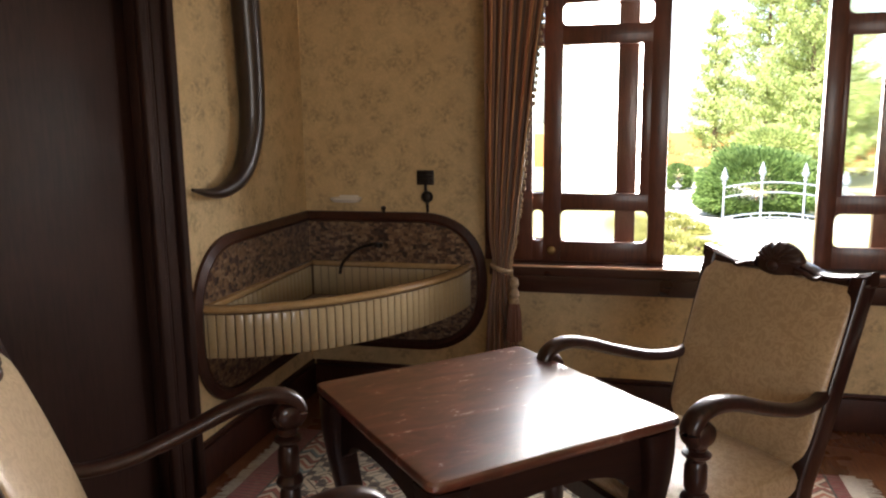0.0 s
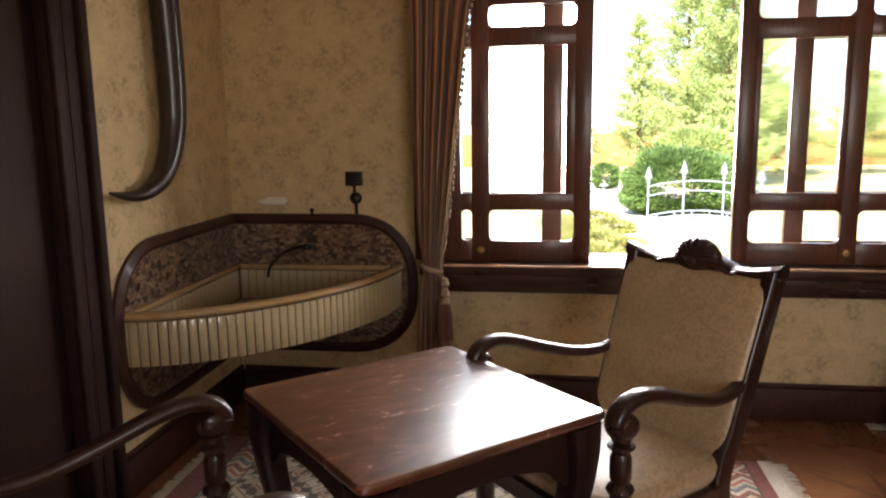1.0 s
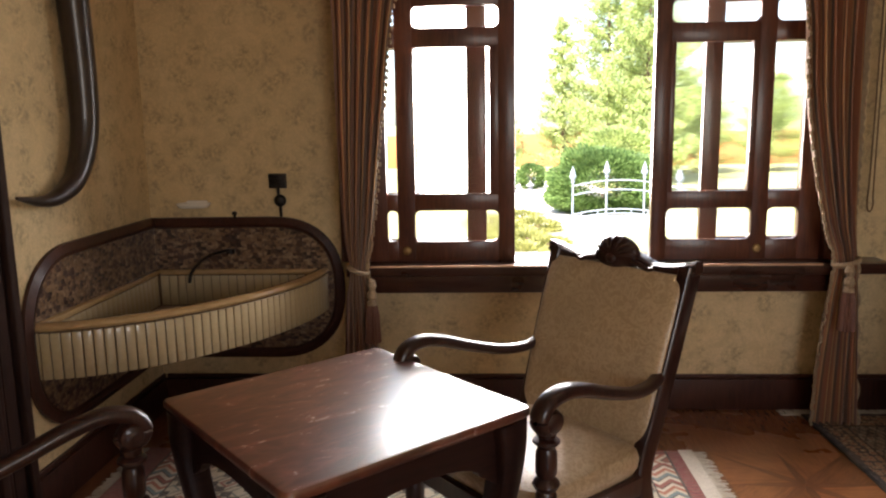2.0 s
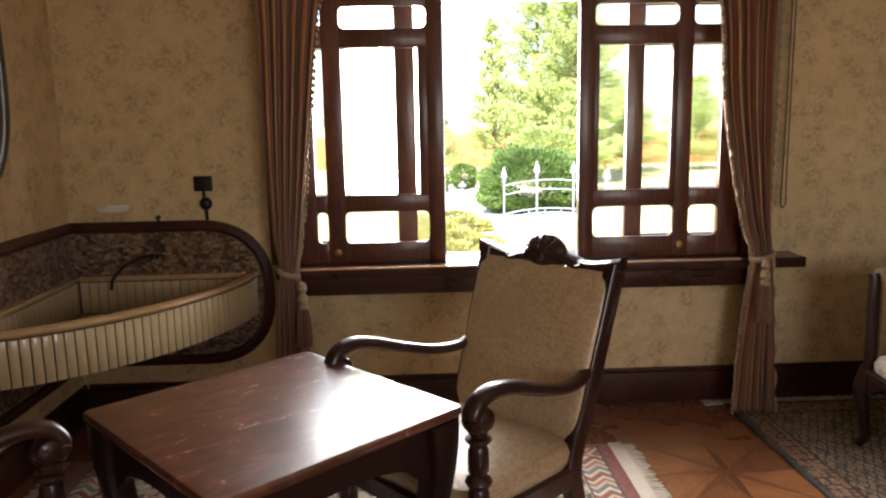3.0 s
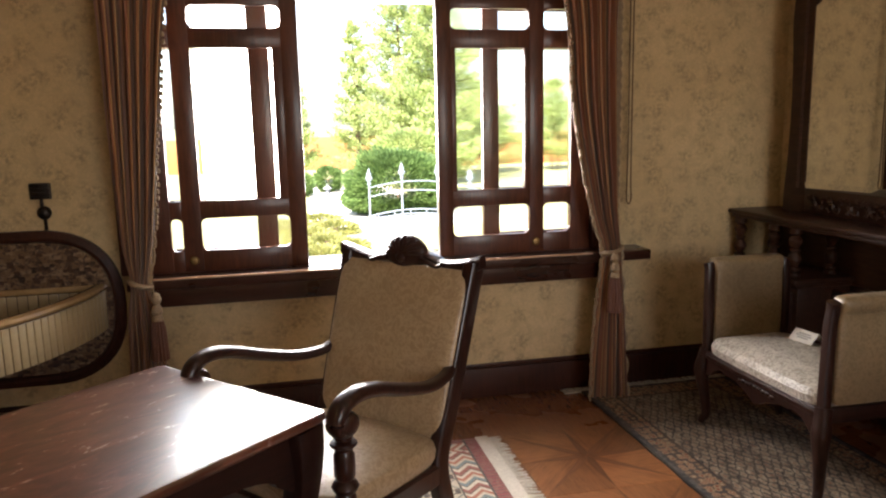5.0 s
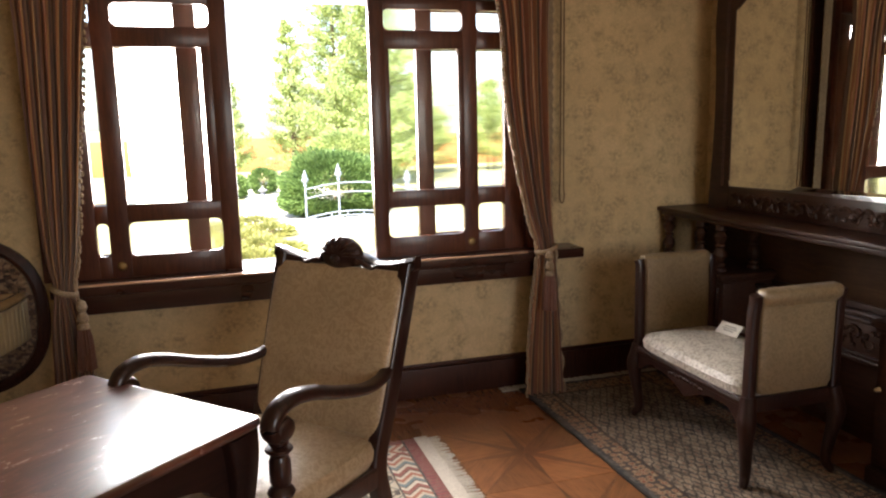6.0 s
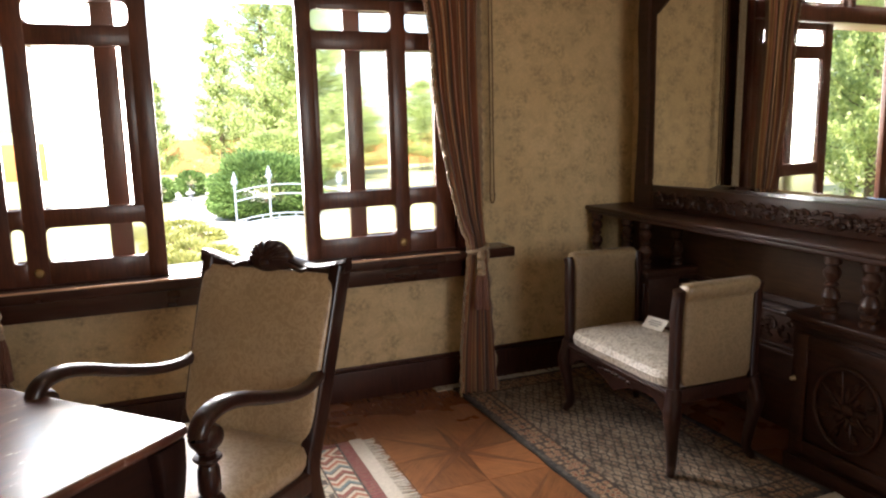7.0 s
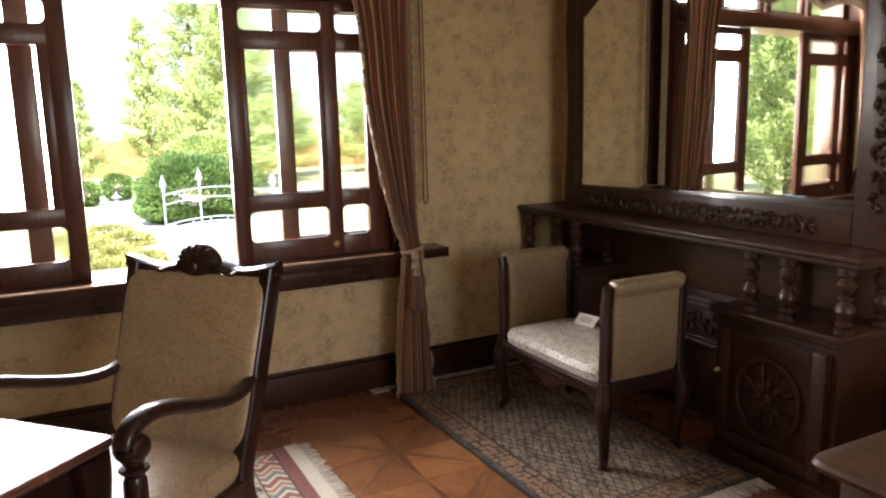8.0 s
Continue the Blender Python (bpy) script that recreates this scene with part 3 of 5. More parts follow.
def basin_curve(k, shrink=0.0):
    """Plan of the basin's front, from the west wall (k=0) to the north wall (k=1)."""
    t = k * math.pi / 2
    a, b = BA - shrink, BB - shrink
    return WX + a * math.sin(t) ** (2 / BP), NY - b * math.cos(t) ** (2 / BP)


def basin_line(n, shrink=0.0):
    """Evenly spaced points of the front's plan."""
    raw = [Vector((*basin_curve(i / 400, shrink), 0)) for i in range(401)]
    acc = [0.0]
    for p, q in zip(raw, raw[1:]):
        acc.append(acc[-1] + (q - p).length)
    out, j = [], 0
    for i in range(n + 1):
        want = acc[-1] * i / n
        while j < 399 and acc[j + 1] < want:
            j += 1
        f = (want - acc[j]) / max(acc[j + 1] - acc[j], 1e-9)
        out.append(raw[j].lerp(raw[j + 1], f))
    return out, acc[-1]


basin = thing("corner_basin", "corner washbasin faced with cream glazed strips, mosaic splashback in dark wood", "washbasin", WX + 0.4, NY - 0.4, 0.28)
outer, length = basin_line(48, 0.012)
inner, _ = basin_line(48, 0.055)
bm = B()
rings = []
for p, q in zip(outer, inner):
    rings.append([Vector((p.x, p.y, BOTZ)), Vector((p.x, p.y, RIMZ - 0.02)), Vector((q.x, q.y, RIMZ - 0.02)), Vector((q.x, q.y, BOTZ))])
loft(bm, rings)
shell = part("basin_wall", bm, GROUT, basin)
bm = B()
poly = [(p.x, p.y) for p in inner] + [(WX + 0.04, NY - 0.04)]
prism(bm, poly, lambda u, v, w: Vector((u, v, BOTZ + w)), 0.03)
part("basin_floor", bm, BASINFLOOR, basin, "worn brown metal lining")
bm = B()
mid, _ = basin_line(60, 0.026)
rings = []
for i, p in enumerate(mid):
    d = (mid[min(i + 1, 60)] - mid[max(i - 1, 0)]).normalized()
    s = d.cross(Vector((0, 0, 1)))
    rings.append([Vector((p.x, p.y, RIMZ - 0.004)) + s * (0.036 * math.cos(a)) + Vector((0, 0, 0.018 * math.sin(a))) for a in [j * math.pi / 5 for j in range(10)]])
loft(bm, rings)
part("front_rim", bm, RIM, basin, "rounded tan glazed rim")
bm = B()
box(bm, WX + 0.003, 2.70, RIMZ - 0.018, WX + 0.04, NY - 0.004, RIMZ + 0.010, 0.008)
box(bm, WX + 0.041, NY - 0.04, RIMZ - 0.018, -0.87, NY - 0.004, RIMZ + 0.010, 0.008)
part("back_rim", bm, RIM, basin)
# glazed strips
strip_mesh = mesh_of("strip", box(B(), -0.0160, -0.006, 0, 0.0160, 0.006, RIMZ - BOTZ - 0.028, 0.003), STRIP)
front, length = basin_line(41, 0.006)
inv = basin.matrix_basis.inverted()
for i in range(41):
    p, q = front[i], front[i + 1]
    a = math.atan2(q.y - p.y, q.x - p.x)
    m = Matrix.Translation(((p.x + q.x) / 2, (p.y + q.y) / 2, BOTZ + 0.004)) @ Matrix.Rotation(a, 4, "Z") @ Matrix.Diagonal(((q - p).length / 0.0360, 1, 1, 1))
    placed("strip", strip_mesh, shell, inv @ m)
inner_mesh = mesh_of("lining_strip", box(B(), -0.0205, -0.005, 0, 0.0205, 0.005, RIMZ - BOTZ - 0.055, 0.003), STRIP)
bm = B()
box(bm, WX + 0.003, 2.72, BOTZ, WX + 0.022, NY - 0.004, RIMZ - 0.02)
box(bm, WX + 0.023, NY - 0.022, BOTZ, -0.88, NY - 0.004, RIMZ - 0.02)
lining = part("lining", bm, GROUT, basin)
for i in range(18):
    placed("lining_strip", inner_mesh, lining, inv @ Matrix.Translation((WX + 0.06 + i * 0.0455, NY - 0.027, BOTZ + 0.032)))
for i in range(22):
    placed("lining_strip", inner_mesh, lining, inv @ Matrix.Translation((WX + 0.027, NY - 0.06 - i * 0.0455, BOTZ + 0.032)) @ Matrix.Rotation(radians(90), 4, "Z"))


def half_outline(reach, z0, z1, r, off):
    """A half of the splashback, seen flat: from the room's corner outwards, with large round outer corners."""
    pts = [(0.0, z1 - off)]
    zc = (z0 + z1) / 2
    for k in range(25):
        t = math.pi / 2 - math.pi * k / 24
        c, s = math.cos(t), math.sin(t)
        pts.append((reach - r + (r - off) * abs(c) ** 0.9, zc + math.copysign(((z1 - z0) / 2 - off) * abs(s) ** 0.8, s)))
    pts.append((0.0, z0 + off))
    return pts


def west(u, v, w):
    return Vector((WX + w, NY - u, v))


def north(u, v, w):
    return Vector((WX + u, NY - w, v))


for place, reach in ((west, 1.185), (north, 1.012)):
    bm = B()
    flat = half_outline(reach, 0.285, 1.038, 0.36, 0.02)
    prism(bm, [(u if u > 0 else 0.004, v) for u, v in flat], lambda u, v, w: place(u, v, 0.003 + w), 0.012)
    back = part("splashback", bm, MOSAIC, basin, "mottled beige and black mosaic")
    bm = B()
    line = half_outline(reach, 0.285, 1.038, 0.36, 0.026)
    rings = []
    for i, (u, v) in enumerate(line):
        a, c = line[max(i - 1, 0)], line[min(i + 1, len(line) - 1)]
        d = Vector((c[0] - a[0], c[1] - a[1]))
        d.normalize()
        nrm = Vector((d.y, -d.x))
        ring = []
        for s, w in ((-0.028, 0.004), (-0.026, 0.018), (-0.010, 0.026), (0.006, 0.034), (0.022, 0.030), (0.028, 0.018), (0.028, 0.004)):
            uu, vv = u + nrm.x * s, v + nrm.y * s
            ring.append(place(max(uu, 0.002), vv, w))
        rings.append(ring)
    loft(bm, rings)
    part("splashback_frame", bm, REDWOOD, basin, "dark moulded wooden frame")
bm = B()
sweep(bm, spline([(-1.335, 3.786, 0.862), (-1.355, 3.71, 0.872), (-1.41, 3.62, 0.855), (-1.455, 3.55, 0.80), (-1.465, 3.53, 0.745)]), 0.0085)
lathe(bm, [(0.001, 0.850), (0.024, 0.850), (0.024, 0.874), (0.001, 0.875)], -1.335, 3.775)
part("tap", bm, IRON, basin, "dark curved metal tap")
bm = B()
lathe(bm, [(0.001, 1.036), (0.012, 1.036), (0.006, 1.046), (0.014, 1.058), (0.012, 1.068), (0.001, 1.072)], -1.30, 3.775)
part("tap_knob", bm, IRON, basin)

# soap dish and wall bracket
dish = B()
stack(dish, [(1.092, -1.50, 3.752, 0.10, 0.06), (1.096, -1.50, 3.748, 0.145, 0.09), (1.112, -1.50, 3.745, 0.17, 0.105), (1.118, -1.50, 3.745, 0.168, 0.103), (1.112, -1.50, 3.745, 0.14, 0.08), (1.108, -1.50, 3.745, 0.12, 0.06)], 28, 3)
box(dish, -1.555, 3.784, 1.098, -1.445, 3.799, 1.128, 0.006)
solid("soap_dish", dish, PORCELAIN, "small white porcelain soap dish on the wall", "soap dish", -1.50, 3.77, 1.10)
bracket = thing("wall_bracket", "small dark iron bracket with a grooved plate on the wall", "bracket", -1.068, 3.79, 1.05)
plate = part("plate", box(B(), -1.113, 3.776, 1.187, -1.024, 3.799, 1.262, 0.003), IRON, bracket)
for i in range(4):
    part("slat", box(B(), -1.111, 3.766, 1.192 + i * 0.018, -1.026, 3.7755, 1.203 + i * 0.018, 0.002), IRON, plate)
bm = B()
sweep(bm, spline([(-1.068, 3.785, 1.188), (-1.064, 3.775, 1.15), (-1.058, 3.772, 1.12), (-1.058, 3.782, 1.042)]), 0.008)
part("stem", bm, IRON, bracket)
part("knob", ball(B(), -1.055, 3.765, 1.125, 0.032, 0.024, 0.032), IRON, bracket)

# horn on the west wall
bm = B()
axis = spline([(-1.69, 3.025, 2.75), (-1.685, 3.065, 2.40), (-1.685, 3.090, 2.04), (-1.685, 3.105, 1.70), (-1.688, 3.090, 1.48), (-1.692, 3.005, 1.315), (-1.70, 2.875, 1.243), (-1.705, 2.755, 1.232), (-1.70, 2.605, 1.258)], 8)
sweep(bm, axis, lambda t: 0.069 - 0.026 * t - 0.037 * max(0.0, (t - 0.45) / 0.55) ** 1.5, 18, up=(1, 0, 0))
solid("wall_horn", bm, HORN, "large curved polished dark horn hung on the wall", "horn", -1.70, 3.1, 1.9)


# ---- curtains ----
def curtain(name, levels, folds, amp, seed, tie, tassel, edge):
    """levels: (z, x0, x1); hangs in folds before the window wall, gathered at the tie. edge: which side carries the fringe."""
    rnd = random.Random(seed)
    ob = thing(name, "russet and gold striped curtain gathered by a tasselled tieback", "curtain", sum(levels[-1][1:]) / 2, 3.62, levels[-1][0], group="window curtains")
    ph = [rnd.uniform(-0.5, 0.5) for _ in range(folds + 2)]
    zs = spline([(a, b, z) for z, a, b in levels], 7)
    n = folds * 10
    bm = B()
    uv = bm.loops.layers.uv.new("UVMap")

    def at(i, row, back=0.0):
        k = i / n
        p = zs[row]
        w = p.y - p.x
        f = k * folds
        j = int(f)
        wob = ph[j] * (1 - (f - j)) + ph[min(j + 1, folds)] * (f - j)
        depth = amp * min(1.0, w / 0.22 + 0.25)
        y = 3.565 + depth * math.sin(2 * math.pi * f + wob + 0.5 * math.sin(p.z * 2.1 + j)) + 0.008 * math.sin(5 * k + p.z * 3)
        return Vector((p.x + w * (k + 0.012 * math.sin(2 * math.pi * f * 2 + p.z)), y + back, p.z))

    grid = [[bm.verts.new(at(i, r)) for i in range(n + 1)] for r in range(len(zs))]
    rear = [[bm.verts.new(at(i, r, 0.006)) for i in range(n + 1)] for r in range(len(zs))]
    for g in (grid, rear):
        for r in range(len(zs) - 1):
            for i in range(n):
                f = bm.faces.new((g[r][i], g[r][i + 1], g[r + 1][i + 1], g[r + 1][i]))
                for lp, kk in zip(f.loops, (i, i + 1, i + 1, i)):
                    lp[uv].uv = (kk / n, 0)
    part("drape", bm, CURTAIN, ob, smooth=80)
    i = 0 if edge < 0 else n
    rim = [at(i, r) + Vector((0.004 * edge, -0.004, 0)) for r in range(len(zs))]
    bm = B()
    line = spline(rim, 5)
    for k, p in enumerate(line[::2]):
        a = rnd.uniform(0, 6.3)
        ball(bm, p.x + 0.005 * math.cos(a), p.y + 0.004 * math.sin(a), p.z, 0.008, 0.008, 0.013, 6, 4)
    part("fringe", bm, FRINGE, ob, "knotted beige edge fringe")
    if edge < 0:
        # the outer edge below the tie carries a loose wavy trim
        outer = spline([at(n, r) + Vector((0.008, -0.006, 0)) for r in range(len(zs)) if zs[r].z < 0.86], 5)
        bm = B()
        for k, p in enumerate(outer):
            wave = 0.009 * math.sin(p.z * 42)
            ball(bm, p.x + wave, p.y, p.z, 0.010, 0.007, 0.012, 6, 4)
        part("trim", bm, FRINGE, ob, "wavy beige edge trim")
    tx, tz, tw = tie
    bm = B()
    loop = [Vector((tx + tw * math.cos(t * math.pi / 10), 3.562 + 0.055 * math.sin(t * math.pi / 10), tz - 0.016 * edge * math.cos(t * math.pi / 10))) for t in range(21)]
    sweep(bm, loop, 0.013, 8)
    part("tieback", bm, FRINGE, ob, "twisted gold tieback cord")
    x, z = tassel
    bm = B()
    lathe(bm, [(0.004, z + 0.07), (0.018, z + 0.06), (0.024, z + 0.035), (0.014, z + 0.015), (0.022, z), (0.026, z - 0.02), (0.018, z - 0.035), (0.024, z - 0.045), (0.026, z - 0.06)], x, 3.49, 14)
    head = part("tassel_head", bm, FRINGE, ob)
    bm = B()
    lathe(bm, [(0.020, z - 0.05), (0.030, z - 0.10), (0.034, z - 0.20), (0.036, z - 0.245)], x, 3.49, 28, 14, 0.12)
    part("tassel_skirt", bm, TASSEL, ob)
    return ob


curtain("curtain", [(2.62, -0.76, -0.30), (2.05, -0.715, -0.425), (1.5, -0.71, -0.495), (1.0, -0.700, -0.555), (0.80, -0.675, -0.590), (0.62, -0.700, -0.560), (0.3, -0.715, -0.535), (0.02, -0.725, -0.525)], 6, 0.030, 3, (-0.628, 0.80, 0.044), (-0.555, 0.70), 1)
curtain("curtain", [(2.62, 1.30, 1.76), (2.05, 1.435, 1.712), (1.62, 1.470, 1.716), (1.3, 1.525, 1.724), (1.02, 1.590, 1.735), (0.83, 1.652, 1.752), (0.65, 1.635, 1.765), (0.3, 1.605, 1.785), (0.02, 1.590, 1.800)], 6, 0.030, 8, (1.702, 0.825, 0.052), (1.688, 0.755), -1)


def lace(name, x0, x1, z0):
    bm = B()
    rings = []
    for r in range(160):
        z = 2.62 - (2.62 - z0) * r / 159
        ring = []
        for i in range(9):
            k = i / 8
            ring.append(Vector((x0 + (x1 - x0) * k + 0.005 * math.sin(z * 110) * (k > 0.85), 3.70 + 0.012 * math.sin(k * 9 + z), z)))
        rings.append(ring + [p + Vector((0, 0.004, 0)) for p in ring[::-1]])
    loft(bm, rings)
    return solid(name, bm, SHEER, "narrow beige lace under-curtain beside the window", "curtain", (x0 + x1) / 2, 3.70, z0, group="lace under-curtains", smooth=80)


lace("lace_curtain", 1.715, 1.800, 0.03)
bm = B()
sweep(bm, spline([(1.868, 3.742, 2.62), (1.870, 3.74, 1.9), (1.870, 3.74, 1.25), (1.866, 3.74, 1.09), (1.880, 3.74, 1.042), (1.896, 3.74, 1.09), (1.890, 3.74, 1.25), (1.889, 3.742, 2.62)], 8), 0.0042, 6, up=(0, 1, 0))
solid("pull_cord", bm, CORD, "thin brown looped curtain pull cord on the wall", "cord", 1.85, 3.74, 1.03)
valance = thing("valance", "scalloped russet valance with fringe over the window", "valance", 0.5, 3.62, 2.6)
bm = B()
rings = []
for i in range(121):
    x = -0.85 + 2.75 * i / 120
    zb = 2.30 + 0.07 * abs(math.cos((x + 0.85) / 2.75 * math.pi * 4))
    y = 3.56 + 0.02 * math.sin(i * 0.9)
    rings.append([Vector((x, y, 2.85)), Vector((x, y - 0.012, 2.55)), Vector((x, y - 0.01, zb)), Vector((x, y + 0.004, zb)), Vector((x, y + 0.008, 2.85))])
loft(bm, rings)
part("cloth", bm, TASSEL, valance, smooth=60)
bm = B()
for i in range(180):
    x = -0.84 + 2.73 * i / 179
    zb = 2.30 + 0.07 * abs(math.cos((x + 0.85) / 2.75 * math.pi * 4))
    box(bm, x - 0.005, 3.548, zb - 0.05 - 0.006 * (i % 3), x + 0.005, 3.556, zb + 0.004)
part("fringe", bm, FRINGE, valance)


# ---- low table ----
def low_table():
    """Square table, corner to the camera: moulded top, arched aprons, thick curved legs."""
    t = thing("low_table", "square dark wooden table with polished worn top on a rug", "table", -0.426, 2.008, 0, 42.3)
    h = 0.383
    bm = B()
    stack(bm, [(0.684, 0, 0, 2 * h - 0.05, 2 * h - 0.05), (0.690, 0, 0, 2 * h - 0.014, 2 * h - 0.014), (0.700, 0, 0, 2 * h, 2 * h), (0.713, 0, 0, 2 * h, 2 * h), (0.7195, 0, 0, 2 * h - 0.008, 2 * h - 0.008), (0.721, 0, 0, 2 * h - 0.02, 2 * h - 0.02)], 64, 40)
    part("tabletop", bm, WORNTOP, t, "worn reddish polished top", local=True)
    g = h - 0.04
    for k in range(4):
        bm = B()
        out = [(-g + 0.05, 0.683), (-g + 0.05, 0.50)]
        for j in range(13):
            a = math.pi * j / 12
            out.append((-(g - 0.12) * math.cos(a), 0.545 + 0.055 * math.sin(a)))
        out += [(g - 0.05, 0.50), (g - 0.05, 0.683)]
        prism(bm, out, lambda u, v, w: Vector((u, g - 0.035 + w, v)), 0.03)
        bm.transform(Matrix.Rotation(k * math.pi / 2, 4, "Z"))
        part("apron", bm, TABLEWOOD, t, local=True)
        bm = B()
        pts = [(g - 0.02, g - 0.02, 0.682), (g - 0.015, g - 0.015, 0.60), (g - 0.02, g - 0.02, 0.50), (g - 0.045, g - 0.045, 0.30), (g - 0.05, g - 0.05, 0.12), (g - 0.03, g - 0.03, 0.012)]
        sweep(bm, spline(pts), lambda q: 0.056 - 0.022 * math.sin(q * math.pi * 0.6), 16, up=(1, 0, 0), square=5)
        bm.transform(Matrix.Rotation(k * math.pi / 2, 4, "Z"))
        part("leg", bm, TABLEWOOD, t, local=True)
    return t


low_table()


# ---- armchairs ----
def armchair(x, y, rz):
    """High-backed armchair; the sitter looks along its own +y."""
    c = thing("armchair", "dark carved wooden armchair with cream brocade seat and high back", "armchair", x, y, 0, rz, group="armchairs round the table")

    def back_y(z):
        return -0.195 - 0.32 * (z - 0.37)

    bm = B()
    lv = []
    for k in range(21):
        q = k / 20
        z = 0.44 + 0.560 * q
        e = 1 - 0.05 * (abs(2 * q - 1) ** 14)
        lv.append((z, 0, back_y(z) + 0.014, (0.560 + 0.030 * q) * e, (0.068 + 0.028 * math.sin(q * math.pi)) * (1 - 0.4 * abs(2 * q - 1) ** 12)))
    stack(bm, lv, 72, 5.5)
    part("backrest", bm, CLOTH, c, local=True)
    for s in (-1, 1):
        bm = B()
        pts = [(s * 0.266, -0.20 - 0.16 * (0.37 - z) if z < 0.37 else back_y(z), z) for z in (0.012, 0.2, 0.37, 0.55, 0.75, 0.9, 1.02)]
        pts = [(p[0] + s * 0.028 * max(0, p[2] - 0.37), p[1], p[2]) for p in pts]
        sweep(bm, spline(pts), 0.036, 14, up=(1, 0, 0), square=5, flat=0.72)
        part("back_stile", bm, MAHOGANY, c, local=True)
    # crest rail, with ears at both ends and a carved shell in the middle
    bm = B()
    rings = []
    yy = back_y(1.02)
    for k in range(65):
        u = -1 + k / 32
        a = abs(u)
        top = 1.022 + 0.030 * max(0.0, 1 - (a / 0.45) ** 2) + 0.030 * max(0.0, (a - 0.55) / 0.45) ** 1.5
        bot = 0.990 + 0.026 * max(0.0, 1 - (a / 0.40) ** 2) + 0.006 * max(0.0, (a - 0.6) / 0.4) ** 1.3 + 0.012 * max(0.0, (a - 0.94) / 0.06)
        t = 0.031 * (1 - 0.3 * max(0, (a - 0.9) / 0.1))
        rings.append([Vector((u * 0.322, yy + t * cy + 0.006 * (a > 0.96), (bot + top) / 2 + (top - bot) / 2 * cz)) for cy, cz in ((-1, -0.7), (-0.7, -1), (0.7, -1), (1.1, -0.6), (0.85, 0.2), (1.0, 0.6), (0.6, 1), (-0.6, 1), (-1, 0.7))])
    loft(bm, rings)
    crest = part("crest_rail", bm, MAHOGANY, c, local=True)
    bm = B()
    ball(bm, 0, yy + 0.012, 1.036, 0.092, 0.044, 0.068, 32, 18)
    ball(bm, 0, yy + 0.054, 1.026, 0.022, 0.012, 0.018)
    shell = part("carved_shell", bm, MAHOGANY, c, "carved shell ornament on the crest rail", local=True)
    for k in range(9):
        a = math.pi * (0.04 + 0.92 * k / 8)
        c0, s0 = math.cos(a), math.sin(a)
        ridge = sweep(B(), spline([(0.018 * c0, yy + 0.052, 1.036 + 0.012 * s0), (0.052 * c0, yy + 0.050, 1.040 + 0.036 * s0), (0.076 * c0, yy + 0.036, 1.036 + 0.056 * s0), (0.088 * c0, yy + 0.014, 1.036 + 0.064 * s0)], 5), lambda t: 0.004 + 0.003 * math.sin(t * 2.6), 8)
        part("ridge", ridge, MAHOGANY, shell, local=True)
    for s in (-1, 1):
        leaf = sweep(B(), spline([(s * 0.080, yy + 0.036, 1.020), (s * 0.112, yy + 0.042, 1.016), (s * 0.150, yy + 0.042, 1.004), (s * 0.172, yy + 0.040, 1.012)]), lambda t: 0.012 - 0.006 * t, 8)
        part("carved_leaf", leaf, MAHOGANY, shell, local=True)
    # seat
    bm = B()
    stack(bm, [(0.372, 0, 0.045, 0.55, 0.52), (0.40, 0, 0.045, 0.575, 0.55), (0.43, 0, 0.045, 0.58, 0.555), (0.452, 0, 0.045, 0.56, 0.53), (0.468, 0, 0.045, 0.48, 0.45), (0.475, 0, 0.045, 0.30, 0.28)], 56, 6)
    part("seat", bm, CLOTH, c, local=True)
    bm = B()
    stack(bm, [(0.300, 0, 0.045, 0.565, 0.54), (0.308, 0, 0.045, 0.58, 0.555), (0.368, 0, 0.045, 0.585, 0.56), (0.376, 0, 0.045, 0.57, 0.545)], 48, 14)
    part("seat_rail", bm, MAHOGANY, c, local=True)
    for s in (-1, 1):
        bm = B()
        path = [(s * 0.268, back_y(0.69) + 0.004, 0.694), (s * 0.284, back_y(0.69) + 0.085, 0.668), (s * 0.302, -0.10, 0.674), (s * 0.316, 0.04, 0.712), (s * 0.324, 0.16, 0.752), (s * 0.326, 0.245, 0.766), (s * 0.326, 0.308, 0.750), (s * 0.326, 0.336, 0.710), (s * 0.326, 0.318, 0.678), (s * 0.326, 0.286, 0.674), (s * 0.326, 0.268, 0.696), (s * 0.326, 0.284, 0.714)]
        sweep(bm, spline(path, 7), lambda t: 0.021 + 0.009 * math.sin(min(1.0, t * 1.25) * math.pi * 0.8) if t < 0.72 else 0.024 - 0.040 * (t - 0.72), 14, flat=0.74, up=(0, 0.05, 1), square=2.6)
        arm = part("armrest", bm, MAHOGANY, c, local=True)
        bm = B()
        prof = [(0.001, -0.034), (0.020, -0.034), (0.030, -0.028), (0.036, -0.012), (0.036, 0.012), (0.030, 0.028), (0.020, 0.034), (0.001, 0.034)]
        lathe(bm, prof, n=20)
        bm.transform(Matrix.Translation((s * 0.326, 0.300, 0.700)) @ Matrix.Rotation(radians(90), 4, "Y"))
        for k in range(5):
            a = -0.6 + k * 0.5
            ball(bm, s * 0.326, 0.300 + 0.035 * math.cos(a), 0.700 + 0.035 * math.sin(a), 0.024, 0.011, 0.011, 8, 6)
        part("scroll", bm, MAHOGANY, arm, "carved scroll end", local=True)
        bm = B()
